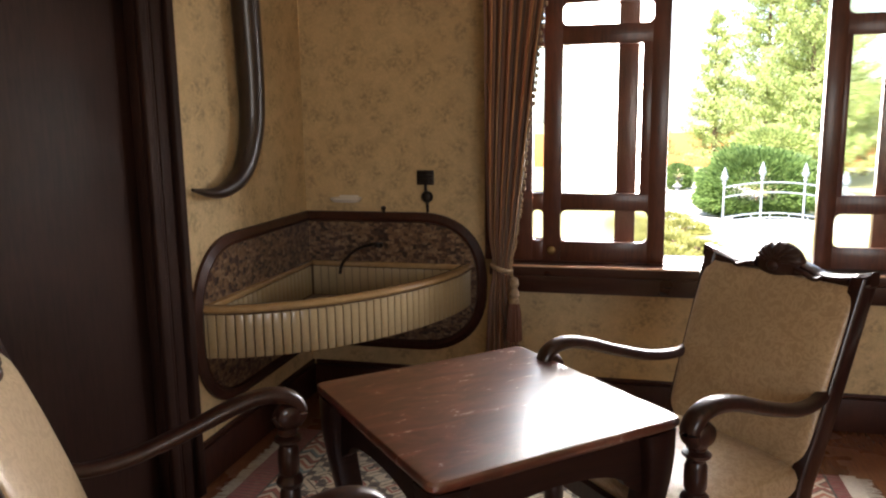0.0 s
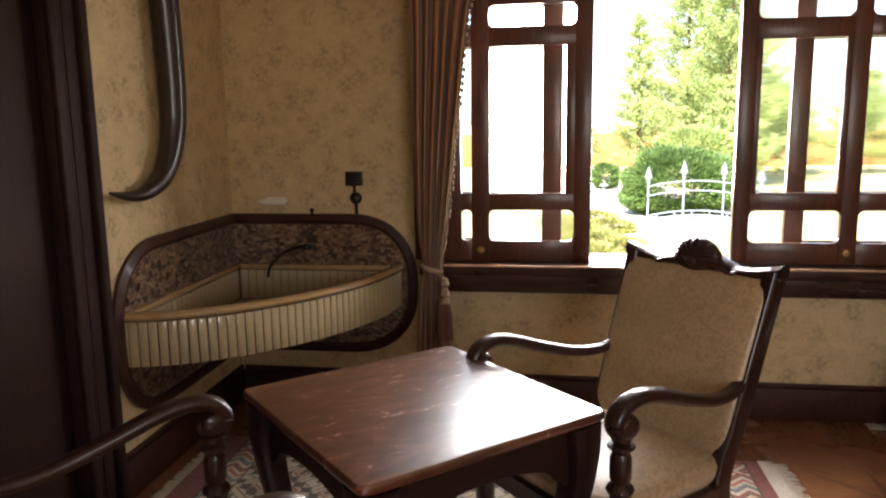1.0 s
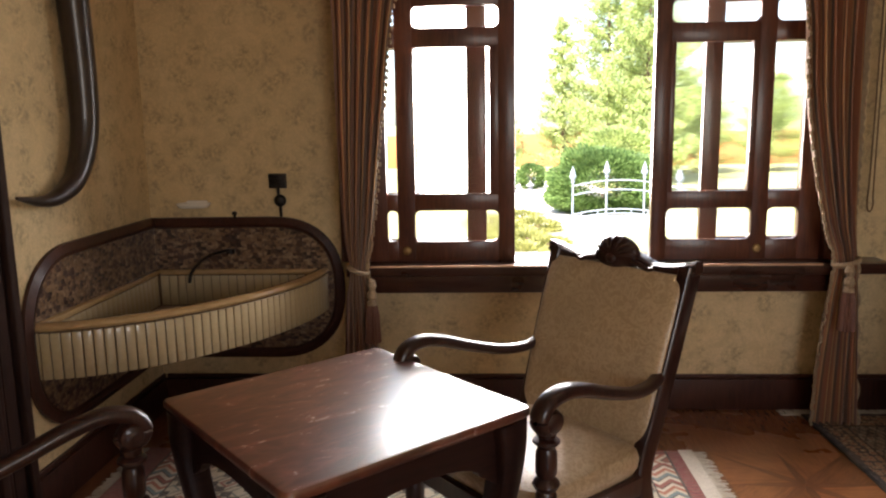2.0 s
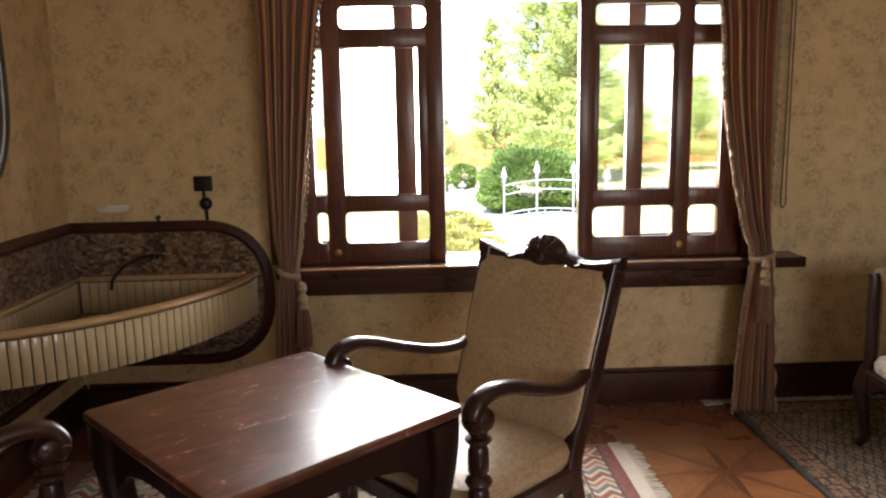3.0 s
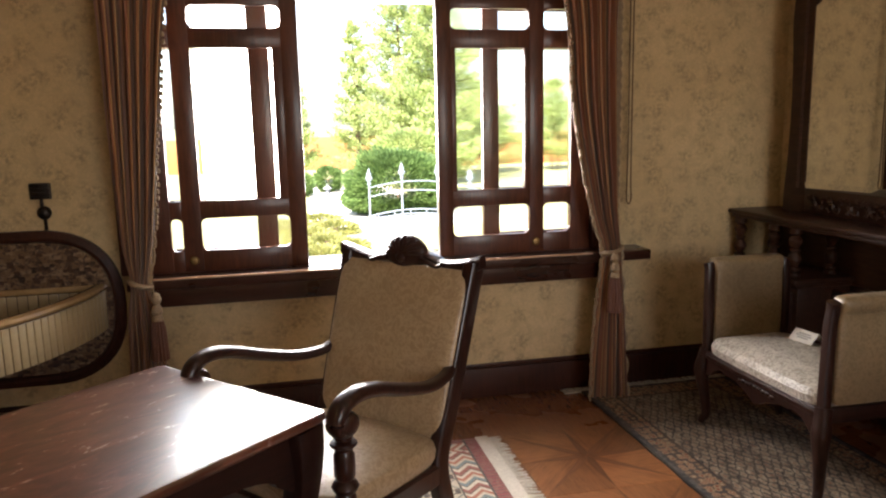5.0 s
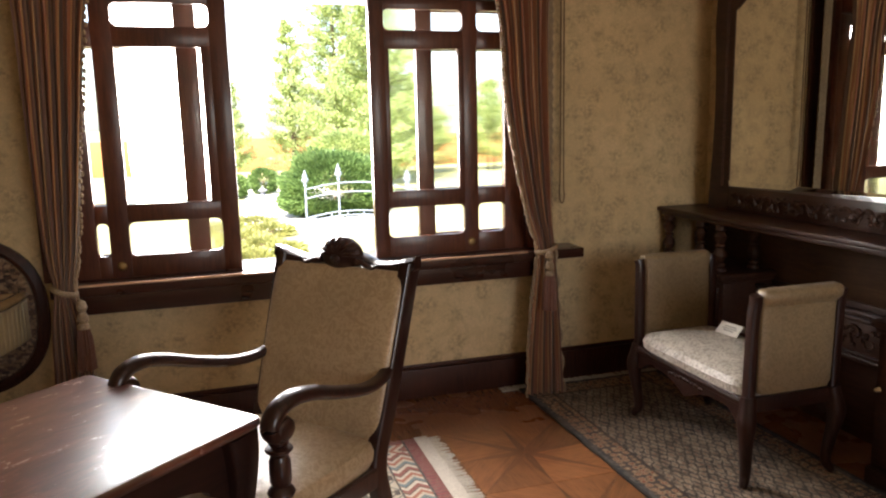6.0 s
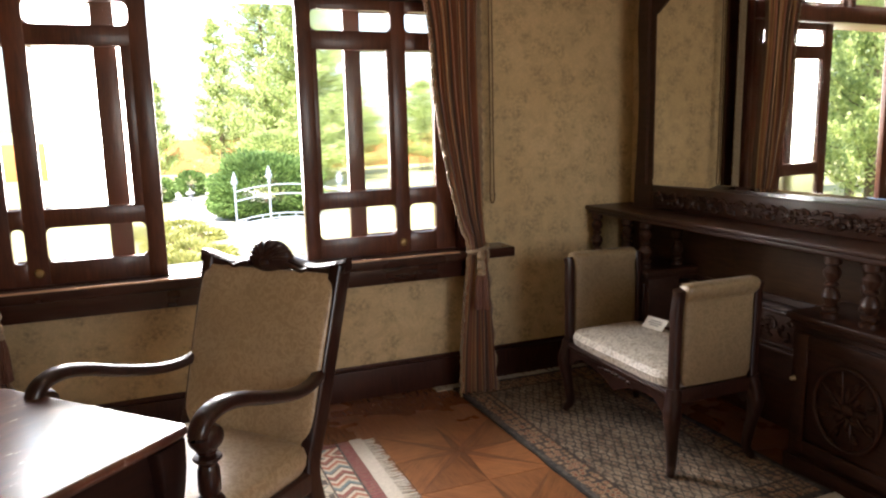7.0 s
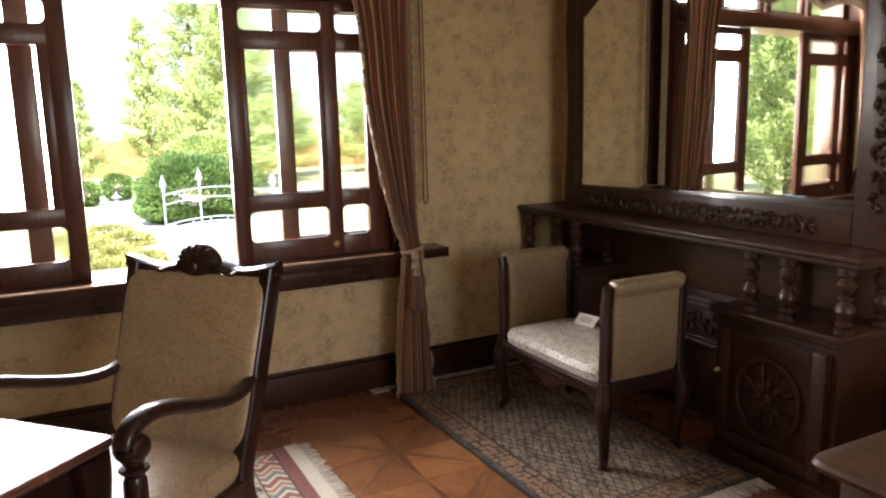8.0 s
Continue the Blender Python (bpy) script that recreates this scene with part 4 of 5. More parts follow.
        prof = [(0.016, 0.674), (0.028, 0.668), (0.027, 0.652), (0.022, 0.646), (0.037, 0.640), (0.038, 0.632), (0.027, 0.625), (0.024, 0.616), (0.029, 0.604), (0.030, 0.570), (0.029, 0.540), (0.023, 0.530), (0.034, 0.522), (0.039, 0.510), (0.034, 0.498), (0.024, 0.490), (0.029, 0.480), (0.031, 0.44), (0.028, 0.40), (0.036, 0.376), (0.036, 0.30), (0.027, 0.29), (0.034, 0.26), (0.032, 0.20), (0.021, 0.09), (0.020, 0.06), (0.032, 0.045), (0.034, 0.025), (0.026, 0.012)]
        lathe(bm, prof, s * 0.314, 0.296, 24, 8, 0.025)
        part("front_leg", bm, MAHOGANY, c, "turned front leg and arm post", local=True)
    bm = B()
    sweep(bm, spline([(-0.29, 0.296, 0.12), (0, 0.296, 0.125), (0.29, 0.296, 0.12)]), 0.017, 10)
    part("stretcher", bm, MAHOGANY, c, local=True)
    return c


chair = armchair(0.165, 2.378, math.degrees(math.atan2(0.753, -0.658)))
copy_thing(chair, pose(-0.985, 1.384, 0, 0, 0, math.degrees(math.atan2(-0.772, 0.636))))


# ---- bench with raised ends ----
bench = thing("window_bench", "small wooden bench with two upholstered ends and pale seat", "bench", 2.215, 2.735, 0)
X0, X1, Y0, Y1 = 2.01, 2.425, 2.335, 3.135
bm = B()
stack(bm, [(0.372, 2.212, 2.735, 0.40, 0.765), (0.385, 2.205, 2.735, 0.435, 0.785), (0.42, 2.202, 2.735, 0.445, 0.775), (0.448, 2.204, 2.735, 0.425, 0.745), (0.470, 2.208, 2.735, 0.33, 0.62), (0.480, 2.21, 2.735, 0.17, 0.36)], 56, 7)
part("seat", bm, SEATCLOTH, bench, "pale silvery brocade seat")
for x, sx in ((X0, -1), (X1, 1)):
    bm = B()
    out = [(Y0, 0.386), (Y0, 0.27)]
    for k in range(33):
        q = k / 32
        out.append((Y0 + 0.03 + (Y1 - Y0 - 0.06) * q, 0.322 - 0.045 * math.exp(-((q - 0.5) / 0.17) ** 2) - 0.022 * math.exp(-((q - 0.5) / 0.05) ** 2) - 0.06 * (math.exp(-(q / 0.07) ** 2) + math.exp(-((1 - q) / 0.07) ** 2))))
    out += [(Y1, 0.27), (Y1, 0.386)]
    prism(bm, out, lambda u, v, w: Vector((x - 0.014 + w, u, v)), 0.028)
    apron = part("apron", bm, BENCHWOOD, bench, "scalloped carved apron")
    bm = B()
    sweep(bm, [Vector((x + sx * 0.016, Y0 + 0.02 + (Y1 - Y0 - 0.04) * k / 10, 0.380)) for k in range(11)], 0.007, 8)
    for k in range(-4, 5):
        ball(bm, x + sx * 0.014, 2.735 + k * 0.028, 0.335 - 0.002 * abs(k) + 0.004 * (k % 2), 0.008, 0.016, 0.010, 8, 5)
    part("carving", bm, BENCHWOOD, apron)
bm = B()
stack(bm, [(0.350, 2.2125, 2.735, 0.452, 0.80), (0.354, 2.2125, 2.735, 0.462, 0.81), (0.370, 2.2125, 2.735, 0.462, 0.81), (0.376, 2.2125, 2.735, 0.448, 0.795)], 56, 16)
part("seat_rail", bm, BENCHWOOD, bench)
for y in (Y0, Y1):
    part("side_rail", box(B(), X0 + 0.015, y - 0.014, 0.325, X1 - 0.015, y + 0.014, 0.388, 0.004), BENCHWOOD, bench)
for y, sy in ((Y0, -1), (Y1, 1)):
    bm = B()
    lv = []
    for k in range(19):
        q = k / 18
        z = 0.402 + 0.432 * q
        roll = max(0.0, 1 - ((q - 0.93) / 0.10) ** 2)
        lv.append((z, 2.217, y + sy * (0.010 * q ** 3 + 0.012 * roll), 0.362 + 0.02 * roll - 0.03 * (k == 0), 0.052 + 0.010 * math.sin(q * math.pi) + 0.034 * roll))
    z, cx, cy, w, dp = lv[-2]
    lv = lv[:-1] + [(z + 0.012, cx, cy, w - 0.006, dp - 0.008), (z + 0.020, cx, cy, w - 0.016, dp - 0.024), (z + 0.024, cx, cy, w - 0.034, dp - 0.05)]
    stack(bm, lv, 40, 6)
    part("end_pad", bm, ENDCLOTH, bench, "tan brocade end panel, shade included in its colour")
    for x, sx in ((X0, -1), (X1, 1)):
        bm = B()
        sweep(bm, spline([(x, y, 0.30), (x, y, 0.5), (x, y + sy * 0.004, 0.7), (x - 0.004 * sx, y + sy * 0.010, 0.78), (x, y + sy * 0.016, 0.812)]), 0.021, 14, up=(1, 0, 0), square=4)
        part("post", bm, BENCHWOOD, bench)
        bm = B()
        sweep(bm, spline([(x, y, 0.39), (x + sx * 0.010, y + sy * 0.010, 0.33), (x + sx * 0.016, y + sy * 0.014, 0.26), (x + sx * 0.002, y + sy * 0.002, 0.14), (x - sx * 0.004, y - sy * 0.004, 0.06), (x + sx * 0.010, y + sy * 0.008, 0.025), (x + sx * 0.014, y + sy * 0.010, 0.0105)]), lambda t: 0.030 - 0.016 * t + 0.008 * math.exp(-((t - 0.28) / 0.12) ** 2), 14, up=(1, 0, 0), square=3)
        part("leg", bm, BENCHWOOD, bench)

card = thing("place_card", "small white folded card with grey print on the bench seat", "card", 2.345, 2.86, 0.478, 98)
bm = B()
prism(bm, [(-0.046, 0.001), (0.0, 0.048), (0.046, 0.001), (0.044, 0.001), (0.0, 0.044), (-0.044, 0.001)], lambda u, v, w: Vector((w - 0.066, u, v)), 0.132)
body = part("leaflet", bm, CARD, card, local=True, smooth=0)
for k, wd in enumerate((0.06, 0.085, 0.07)):
    bm = B()
    q = 0.32 + 0.17 * k
    for side in (1,):
        a0, a1 = q, q + 0.07
        prism(bm, [(-wd / 2, a0), (wd / 2, a0), (wd / 2, a1), (-wd / 2, a1)], lambda u, v, w: Vector((u, (0.046 + 0.0007) * (1 - v) + w, 0.001 + 0.047 * v + w * 0.5)), 0.0012)
    part("print_line", bm, INK, body, local=True, smooth=0)

# ---- carved sideboard with mirror ----
board = thing("mirrored_sideboard", "carved dark oak sideboard with a large framed mirror", "sideboard", 2.68, 2.68, 0)
F = 2.515                                   # front of the base


def baluster(x, y, z0, z1, parent, k=1.0):
    h = z1 - z0
    prof = [(0.023, 0), (0.023, 0.07), (0.015, 0.09), (0.021, 0.13), (0.021, 0.17), (0.013, 0.20), (0.019, 0.27), (0.024, 0.34), (0.021, 0.42), (0.012, 0.50), (0.018, 0.53), (0.018, 0.56), (0.012, 0.59), (0.021, 0.68), (0.023, 0.75), (0.016, 0.82), (0.012, 0.85), (0.022, 0.89), (0.022, 1.0)]
    bm = B()
    lathe(bm, [(r * k, z0 + q * h) for r, q in prof], x, y, 14)
    return part("baluster", bm, OAKWOOD, parent, "turned baluster")


for y0, y1, knob_y in ((1.64, 2.215, 2.175), (3.17, 3.745, 3.21)):
    unit = part("base_cabinet", box(B(), F + 0.012, y0, 0.07, EX - 0.004, y1, 0.640, 0.004), OAKWOOD, board)
    part("plinth", box(B(), F - 0.004, y0 - 0.012, 0.0, EX - 0.004, y1 + 0.012, 0.069, 0.006), OAKWOOD, unit)
    bm = B()
    box(bm, F - 0.022, y0 - 0.02, 0.662, EX - 0.004, y1 + 0.02, 0.690, 0.007, 3)
    box(bm, F - 0.006, y0 - 0.008, 0.6405, EX - 0.004, y1 + 0.008, 0.6615, 0.006, 3)
    part("cabinet_top", bm, OAKWOOD, unit)
    d = part("cabinet_door", box(B(), F - 0.004, y0 + 0.03, 0.10, F + 0.0115, y1 - 0.03, 0.615, 0.004), OAKWOOD, board)
    bm = B()
    a, c = y0 + 0.035, y1 - 0.035
    for ya, yc, za, zc in ((a, a + 0.06, 0.105, 0.61), (c - 0.06, c, 0.105, 0.61), (a + 0.06, c - 0.06, 0.105, 0.16), (a + 0.06, c - 0.06, 0.555, 0.61)):
        box(bm, F - 0.017, ya, za, F - 0.0045, yc, zc, 0.005)
    part("door_frame", bm, OAKWOOD, d)
    bm = B()
    cy, cz = (y0 + y1) / 2, 0.358
    ring = [Vector((F - 0.012, cy + 0.150 * math.cos(t * math.pi / 24), cz + 0.165 * math.sin(t * math.pi / 24))) for t in range(49)]
    sweep(bm, ring, 0.010, 8, up=(1, 0, 0))
    for k in range(8):
        a = k * math.pi / 4
        for r, s in ((0.055, 0.030), (0.105, 0.024)):
            b2 = a + (math.pi / 8 if r > 0.1 else 0)
            g = B()
            ball(g, 0, 0, 0, 0.012, s, s * 0.5, 10, 6)
            g.transform(Matrix.Translation((F - 0.006, cy + r * math.cos(b2), cz + 1.08 * r * math.sin(b2))) @ Matrix.Rotation(b2, 4, "X"))
            me = bpy.data.meshes.new("tmp")
            g.to_mesh(me)
            g.free()
            bm.from_mesh(me)
            bpy.data.meshes.remove(me)
        sweep(bm, spline([(F - 0.008, cy + 0.03 * math.cos(a), cz + 0.03 * math.sin(a)), (F - 0.012, cy + 0.08 * math.cos(a + 0.5), cz + 0.09 * math.sin(a + 0.5)), (F - 0.008, cy + 0.145 * math.cos(a + 0.55), cz + 0.155 * math.sin(a + 0.55))], 5), 0.006, 6, up=(1, 0, 0))
    ball(bm, F - 0.008, cy, cz, 0.016, 0.026, 0.026)
    part("carved_medallion", bm, OAKWOOD, d, "round carved leaf medallion")
    bm = B()
    lathe(bm, [(0.001, 0.0), (0.011, 0.0), (0.004, 0.007), (0.009, 0.014), (0.007, 0.019), (0.001, 0.021)], n=14)
    bm.transform(Matrix.Translation((F - 0.017, knob_y, 0.415)) @ Matrix.Rotation(radians(-90), 4, "Y"))
    part("knob", bm, STRIP, d, "small pale knob")
# recess between the two cabinets
part("back_panel", box(B(), EX - 0.034, 1.62, 0.0, EX - 0.004, 3.765, 0.64, 0.002), OAKWOOD, board)
part("back_board", box(B(), EX - 0.026, 1.64, 0.6405, EX - 0.004, 3.745, 0.9375, 0.002), DESKWOOD, board, "plain brown board behind the balusters")
bm = B()
box(bm, 2.735, 2.216, 0.40, 2.765, 3.169, 0.63, 0.003)
box(bm, 2.718, 2.216, 0.585, 2.7345, 3.169, 0.605, 0.006)
box(bm, 2.718, 2.216, 0.615, 2.7345, 3.169, 0.628, 0.005)
box(bm, 2.718, 2.216, 0.405, 2.7345, 3.169, 0.425, 0.006)
box(bm, 2.718, 2.216, 0.435, 2.7345, 3.169, 0.445, 0.004)
frieze = part("frieze", bm, OAKWOOD, board, "carved frieze in the recess")


def scrollwork(x, y0, y1, zc, hgt, seed, step=0.085):
    """Raised leaf scrolls along a rail that faces the room."""
    rnd = random.Random(seed)
    bm = B()
    n = max(1, round((y1 - y0) / step))
    for k in range(n):
        y = y0 + (y1 - y0) * (k + 0.5) / n
        s = 1 if k % 2 else -1
        pts = []
        for t in range(15):
            a = t / 14 * 4.4
            r = (0.55 - 0.10 * a) * min(hgt, step)
            pts.append(Vector((x - 0.005 - 0.004 * (t % 2), y + r * math.cos(a * s + 0.4), zc + s * 0.10 * hgt + r * math.sin(a * s + 0.4))))
        sweep(bm, pts, lambda t: 0.0085 * (1 - 0.5 * t), 6, up=(1, 0, 0))
        for j in range(7):
            a = rnd.uniform(0, 6.28)
            ball(bm, x - 0.004, y + 0.32 * step * math.cos(a), zc + 0.36 * hgt * math.sin(a), 0.010, rnd.uniform(0.008, 0.018), rnd.uniform(0.006, 0.012), 8, 5)
    return bm


part("scrollwork", scrollwork(2.735, 2.23, 3.16, 0.515, 0.11, 5), OAKWOOD, frieze)
# shelf on balusters
bm = B()
box(bm, F + 0.005, 1.585, 0.962, EX - 0.004, 3.785, 0.985, 0.007, 3)
box(bm, F + 0.022, 1.60, 0.938, EX - 0.004, 3.772, 0.9615, 0.006, 3)
part("shelf", bm, OAKWOOD, board, "moulded shelf")
for y in (1.66, 1.905, 2.08, 3.26, 3.42, 3.72):
    baluster(F + 0.05, y, 0.6905, 0.938, board, 1.5)
for y in (1.66, 2.08, 3.26, 3.72):
    baluster(EX - 0.085, y, 0.6905, 0.938, board, 1.4)
# mirror and its frame
MY0, MY1, MZ0 = 1.775, 3.440, 1.120
bm = B()
cut = 0.19


def leaning(u, v, w):
    return Vector((2.788 - 0.053 * (u - 2.65) + w, u, v))


glass_outline = [(MY0 - 0.02, MZ0 - 0.015), (MY1 + 0.02, MZ0 - 0.015), (MY1 + 0.02, 2.07), (MY1 - cut, 2.24), (MY0 + cut, 2.24), (MY0 - 0.02, 2.07)]
prism(bm, glass_outline, leaning, 0.008)
glass = part("mirror_glass", bm, MIRROR, board, "large silvered mirror", smooth=0)
bm = B()
loft(bm, [[leaning(y, MZ0, -0.0005), leaning(y, MZ0 + 0.030, -0.0045), leaning(y, MZ0 + 0.031, 0.001), leaning(y, MZ0, 0.001)] for y in (MY0, MY1)])
part("bevel", bm, MIRROR, glass, smooth=0)
for y, s in ((MY0, 1),):
    bm = B()
    loft(bm, [[leaning(y, z, -0.0005), leaning(y + s * 0.030, z, -0.0045), leaning(y + s * 0.031, z, 0.001), leaning(y, z, 0.001)] for z in (MZ0, 2.05)])
    part("bevel", bm, MIRROR, glass, smooth=0)
# the far post swells towards its foot
def post_edge(z):
    return 3.592 + 0.010 * math.exp(-((z - 1.98) / 0.10) ** 2) + 0.016 * math.exp(-((z - 1.03) / 0.16) ** 2) - 0.012 * math.exp(-((z - 1.55) / 0.25) ** 2)


bm = B()
heights = [0.9855 + (2.60 - 0.9855) * k / 48 for k in range(49)]
prism(bm, [(MY1, 0.9855), (MY1, 2.60)] + [(post_edge(z), z) for z in heights[::-1]], lambda u, v, w: Vector((2.742 + w, u, v)), EX - 0.004 - 2.742)
loft(bm, [[Vector((2.7415, MY1 + 0.040, z)), Vector((2.730, MY1 + 0.050, z)), Vector((2.730, post_edge(z) - 0.036, z)), Vector((2.7415, post_edge(z) - 0.026, z))] for z in heights[4:-3]])
stile_l = part("mirror_stile", bm, OAKWOOD, board)
bm = B()
box(bm, 2.742, 1.60, 0.9855, EX - 0.004, MY0, 2.60, 0.006)
stile_r = part("mirror_stile", bm, OAKWOOD, board, "carved frame post")
bm = scrollwork(0, 0.0, 1.4, 0.0, 0.075, 9)
bm.transform(Matrix.Translation((2.742, 1.678, 1.12)) @ Matrix.Rotation(radians(90), 4, "X"))
part("scrollwork", bm, OAKWOOD, stile_r)
rail = part("mirror_rail", box(B(), 2.742, MY0 + 0.0005, 0.9855, EX - 0.004, MY1 - 0.0005, MZ0, 0.006), OAKWOOD, board, "carved lower rail")
part("scrollwork", scrollwork(2.742, 1.92, 3.40, 1.046, 0.085, 12, 0.062), OAKWOOD, rail)
bm = B()
prism(bm, [(MY0, 2.05), (MY0, 2.60), (MY1, 2.60), (MY1, 2.05), (MY1 - 0.02, 2.06), (MY1 - cut - 0.02, 2.205), (MY0 + cut + 0.02, 2.205), (MY0 + 0.02, 2.06)], lambda u, v, w: Vector((2.742 + w, u, v)), EX - 0.004 - 2.742)
part("mirror_head", bm, OAKWOOD, board)
part("cornice", box(B(), 2.68, 1.56, 2.6005, EX - 0.004, 3.745, 2.70, 0.02, 3), OAKWOOD, board)

# ---- desk by the east wall ----
desk = thing("desk", "brown wooden desk with a rounded worn edge", "desk", 2.1, 0.55, 0)
bm = B()
stack(bm, [(0.682, 2.17, 0.42, 1.27, 1.18), (0.690, 2.17, 0.42, 1.30, 1.21), (0.705, 2.17, 0.42, 1.315, 1.225), (0.716, 2.17, 0.42, 1.305, 1.215), (0.722, 2.17, 0.42, 1.28, 1.19)], 72, 34)
part("desktop", bm, DESKWOOD, desk)
part("drawer_case", box(B(), 1.56, -0.13, 0.52, 2.78, 0.97, 0.6815, 0.004), DESKWOOD, desk)
for x in (1.60, 2.74):
    for y in (-0.09, 0.93):
        bm = B()
        box(bm, x - 0.035, y - 0.035, 0.006, x + 0.035, y + 0.035, 0.519, 0.006)
        part("leg", bm, DESKWOOD, desk)


# ---- rugs ----
def rug(name, label, x0, y0, x1, y1, mat, rx, ry, fringe_mat, ends, h=0.009):
    cx, cy = (x0 + x1) / 2, (y0 + y1) / 2
    r = thing(name, label, "rug", cx, cy, 0)
    bm = B()
    nx, ny = 60, 40
    g = [[bm.verts.new((-(x1 - x0) / 2 + (x1 - x0) * i / nx + 0.006 * noise.noise((0, j * 0.3, i // nx)), -(y1 - y0) / 2 + (y1 - y0) * j / ny + 0.005 * noise.noise((i * 0.3, 7, 0)), h + 0.0025 * noise.noise((i * 0.21, j * 0.23, 3)))) for i in range(nx + 1)] for j in range(ny + 1)]
    for j in range(ny):
        for i in range(nx):
            bm.faces.new((g[j][i], g[j][i + 1], g[j + 1][i + 1], g[j + 1][i]))
    rim = [e for e in bm.edges if e.is_boundary]
    ex = bmesh.ops.extrude_edge_only(bm, edges=rim)
    for v in ex["geom"]:
        if isinstance(v, bmesh.types.BMVert):
            v.co.z = 0.0005
    part("woven_body", bm, mat, r, local=True, smooth=60)
    rnd = random.Random(name)
    for axis, at, sgn, wide in ends:
        bm = B()
        lo, hi = (y0, y1) if axis == "x" else (x0 - (0.10 if sgn > 0 else 0.0), x1)
        k = lo
        while k < hi:
            w = rnd.uniform(0.004, 0.009)
            ln = wide * rnd.uniform(0.7, 1.12)
            sk = rnd.uniform(-0.018, 0.018)
            a = [(0, k), (0, k + w), (ln, k + w * 0.7 + sk), (ln, k + sk)]
            zt = rnd.uniform(0.004, 0.008)
            top = [Vector((at + sgn * u, v, zt if u == 0 else 0.003)) if axis == "x" else Vector((v, at + sgn * u, zt if u == 0 else 0.003)) for u, v in a]
            low = [Vector((p.x, p.y, 0.0006)) for p in top]
            loft(bm, [low, top])
            k += w * 0.9
        part("fringe", bm, fringe_mat, r, "cut wool fringe", smooth=0)
    return r


r1 = rug("kilim_rug", "flat-woven rug with zigzag bands in rust, teal and cream", -1.60, 1.62, 0.925, 3.255, RUG_A, 1.26, 0.8, WOOLWHITE, (("x", 0.922, 1, 0.068), ("x", -1.598, -1, 0.06)))
bm = B()
box(bm, 0.865, 1.62, 0.004, 0.928, 3.262, 0.0115, 0.002)
part("end_band", bm, WOOLWHITE, r1, "plain cream woven end")
rug("persian_rug", "faded grey-beige knotted rug with dark edges and fringe", 1.60, 1.955, 2.505, 3.705, RUG_B, 0.45, 0.88, WOOLWHITE, (("y", 3.70, 1, 0.085), ("y", 1.958, -1, 0.085)))

# ---- garden ----
GZ = -0.35
solid("ground", box(B(), -400, 4.06, GZ - 0.3, 400, 900, GZ), LAWN, "pale dry lawn behind the house", "ground", y=10, z=GZ, kind="structure", smooth=0)
bm = B()
rings = []
for k in range(25):
    q = k / 24
    y = 13.4 + 12.0 * q
    x = 1.2 + 0.9 * math.sin(q * 2.6)
    w = 0.75 + 0.5 * math.sin(q * 3.1)
    rings.append([Vector((x - w, y, GZ - 0.02)), Vector((x + w, y, GZ - 0.02)), Vector((x + w, y, GZ + 0.012)), Vector((x - w, y, GZ + 0.012))])
loft(bm, rings)
solid("garden_path", bm, GRAVEL, "pale gravel path through the garden", "path", 1, 18, GZ, kind="structure", smooth=0)


def leaves(name, points, size, mat, parent, seed, up=0.0, label=""):
    """A crown of many small pointed leaves at the given points (x, y, z arrays)."""
    rng = np.random.default_rng(seed)
    n = len(points)
    d = rng.normal(size=(n, 3))
    d[:, 2] += up
    d /= np.linalg.norm(d, axis=1, keepdims=True)
    e = np.cross(d, rng.normal(size=(n, 3)))
    e /= np.linalg.norm(e, axis=1, keepdims=True)
    s = size * rng.uniform(0.6, 1.4, (n, 1))
    v = np.stack([points - d * s, points + e * s * 0.4, points + d * s, points - e * s * 0.4], 1).reshape(-1, 3)
    me = bpy.data.meshes.new(name)
    me.from_pydata(v.tolist(), [], np.arange(4 * n).reshape(-1, 4).tolist())
    me.materials.append(mat)
    ob = new(name, me)
    ob.parent = parent
    return tagged(ob, label)


def bush(x, y, z, rx, ry, rz, n, size, mat, label, seed, name="round_shrub"):
    b = thing(name, label, "shrub", x, y, GZ, group="clipped shrubs")
    rng = np.random.default_rng(seed)
    d = rng.normal(size=(n, 3))
    d /= np.linalg.norm(d, axis=1, keepdims=True)
    d[:, 2] *= np.where(d[:, 2] < 0, min(1.0, (z - GZ) / rz), 1.0)
    lump = 1 + 0.07 * np.sin(5 * d[:, :1] + seed) * np.cos(6 * d[:, 1:2]) + 0.05 * np.sin(11 * d[:, 2:] + 3 * d[:, :1])
    r = rng.uniform(0.5, 1.02, (n, 1)) ** 0.6
    p = d * r * lump * np.array([rx, ry, rz]) + np.array([0, 0, z - GZ])
    p[:, 2] = np.maximum(p[:, 2], 0.03)
    leaves("crown", p, size, mat, b, seed)
    bm = B()
    sweep(bm, spline([(0, 0, -0.02), (0.02, 0, 0.12), (-0.01, 0.01, z - GZ)]), lambda t: 0.05 - 0.02 * t, 8, up=(1, 0, 0))
    part("trunk", bm, BARK, b, local=True)
    return b


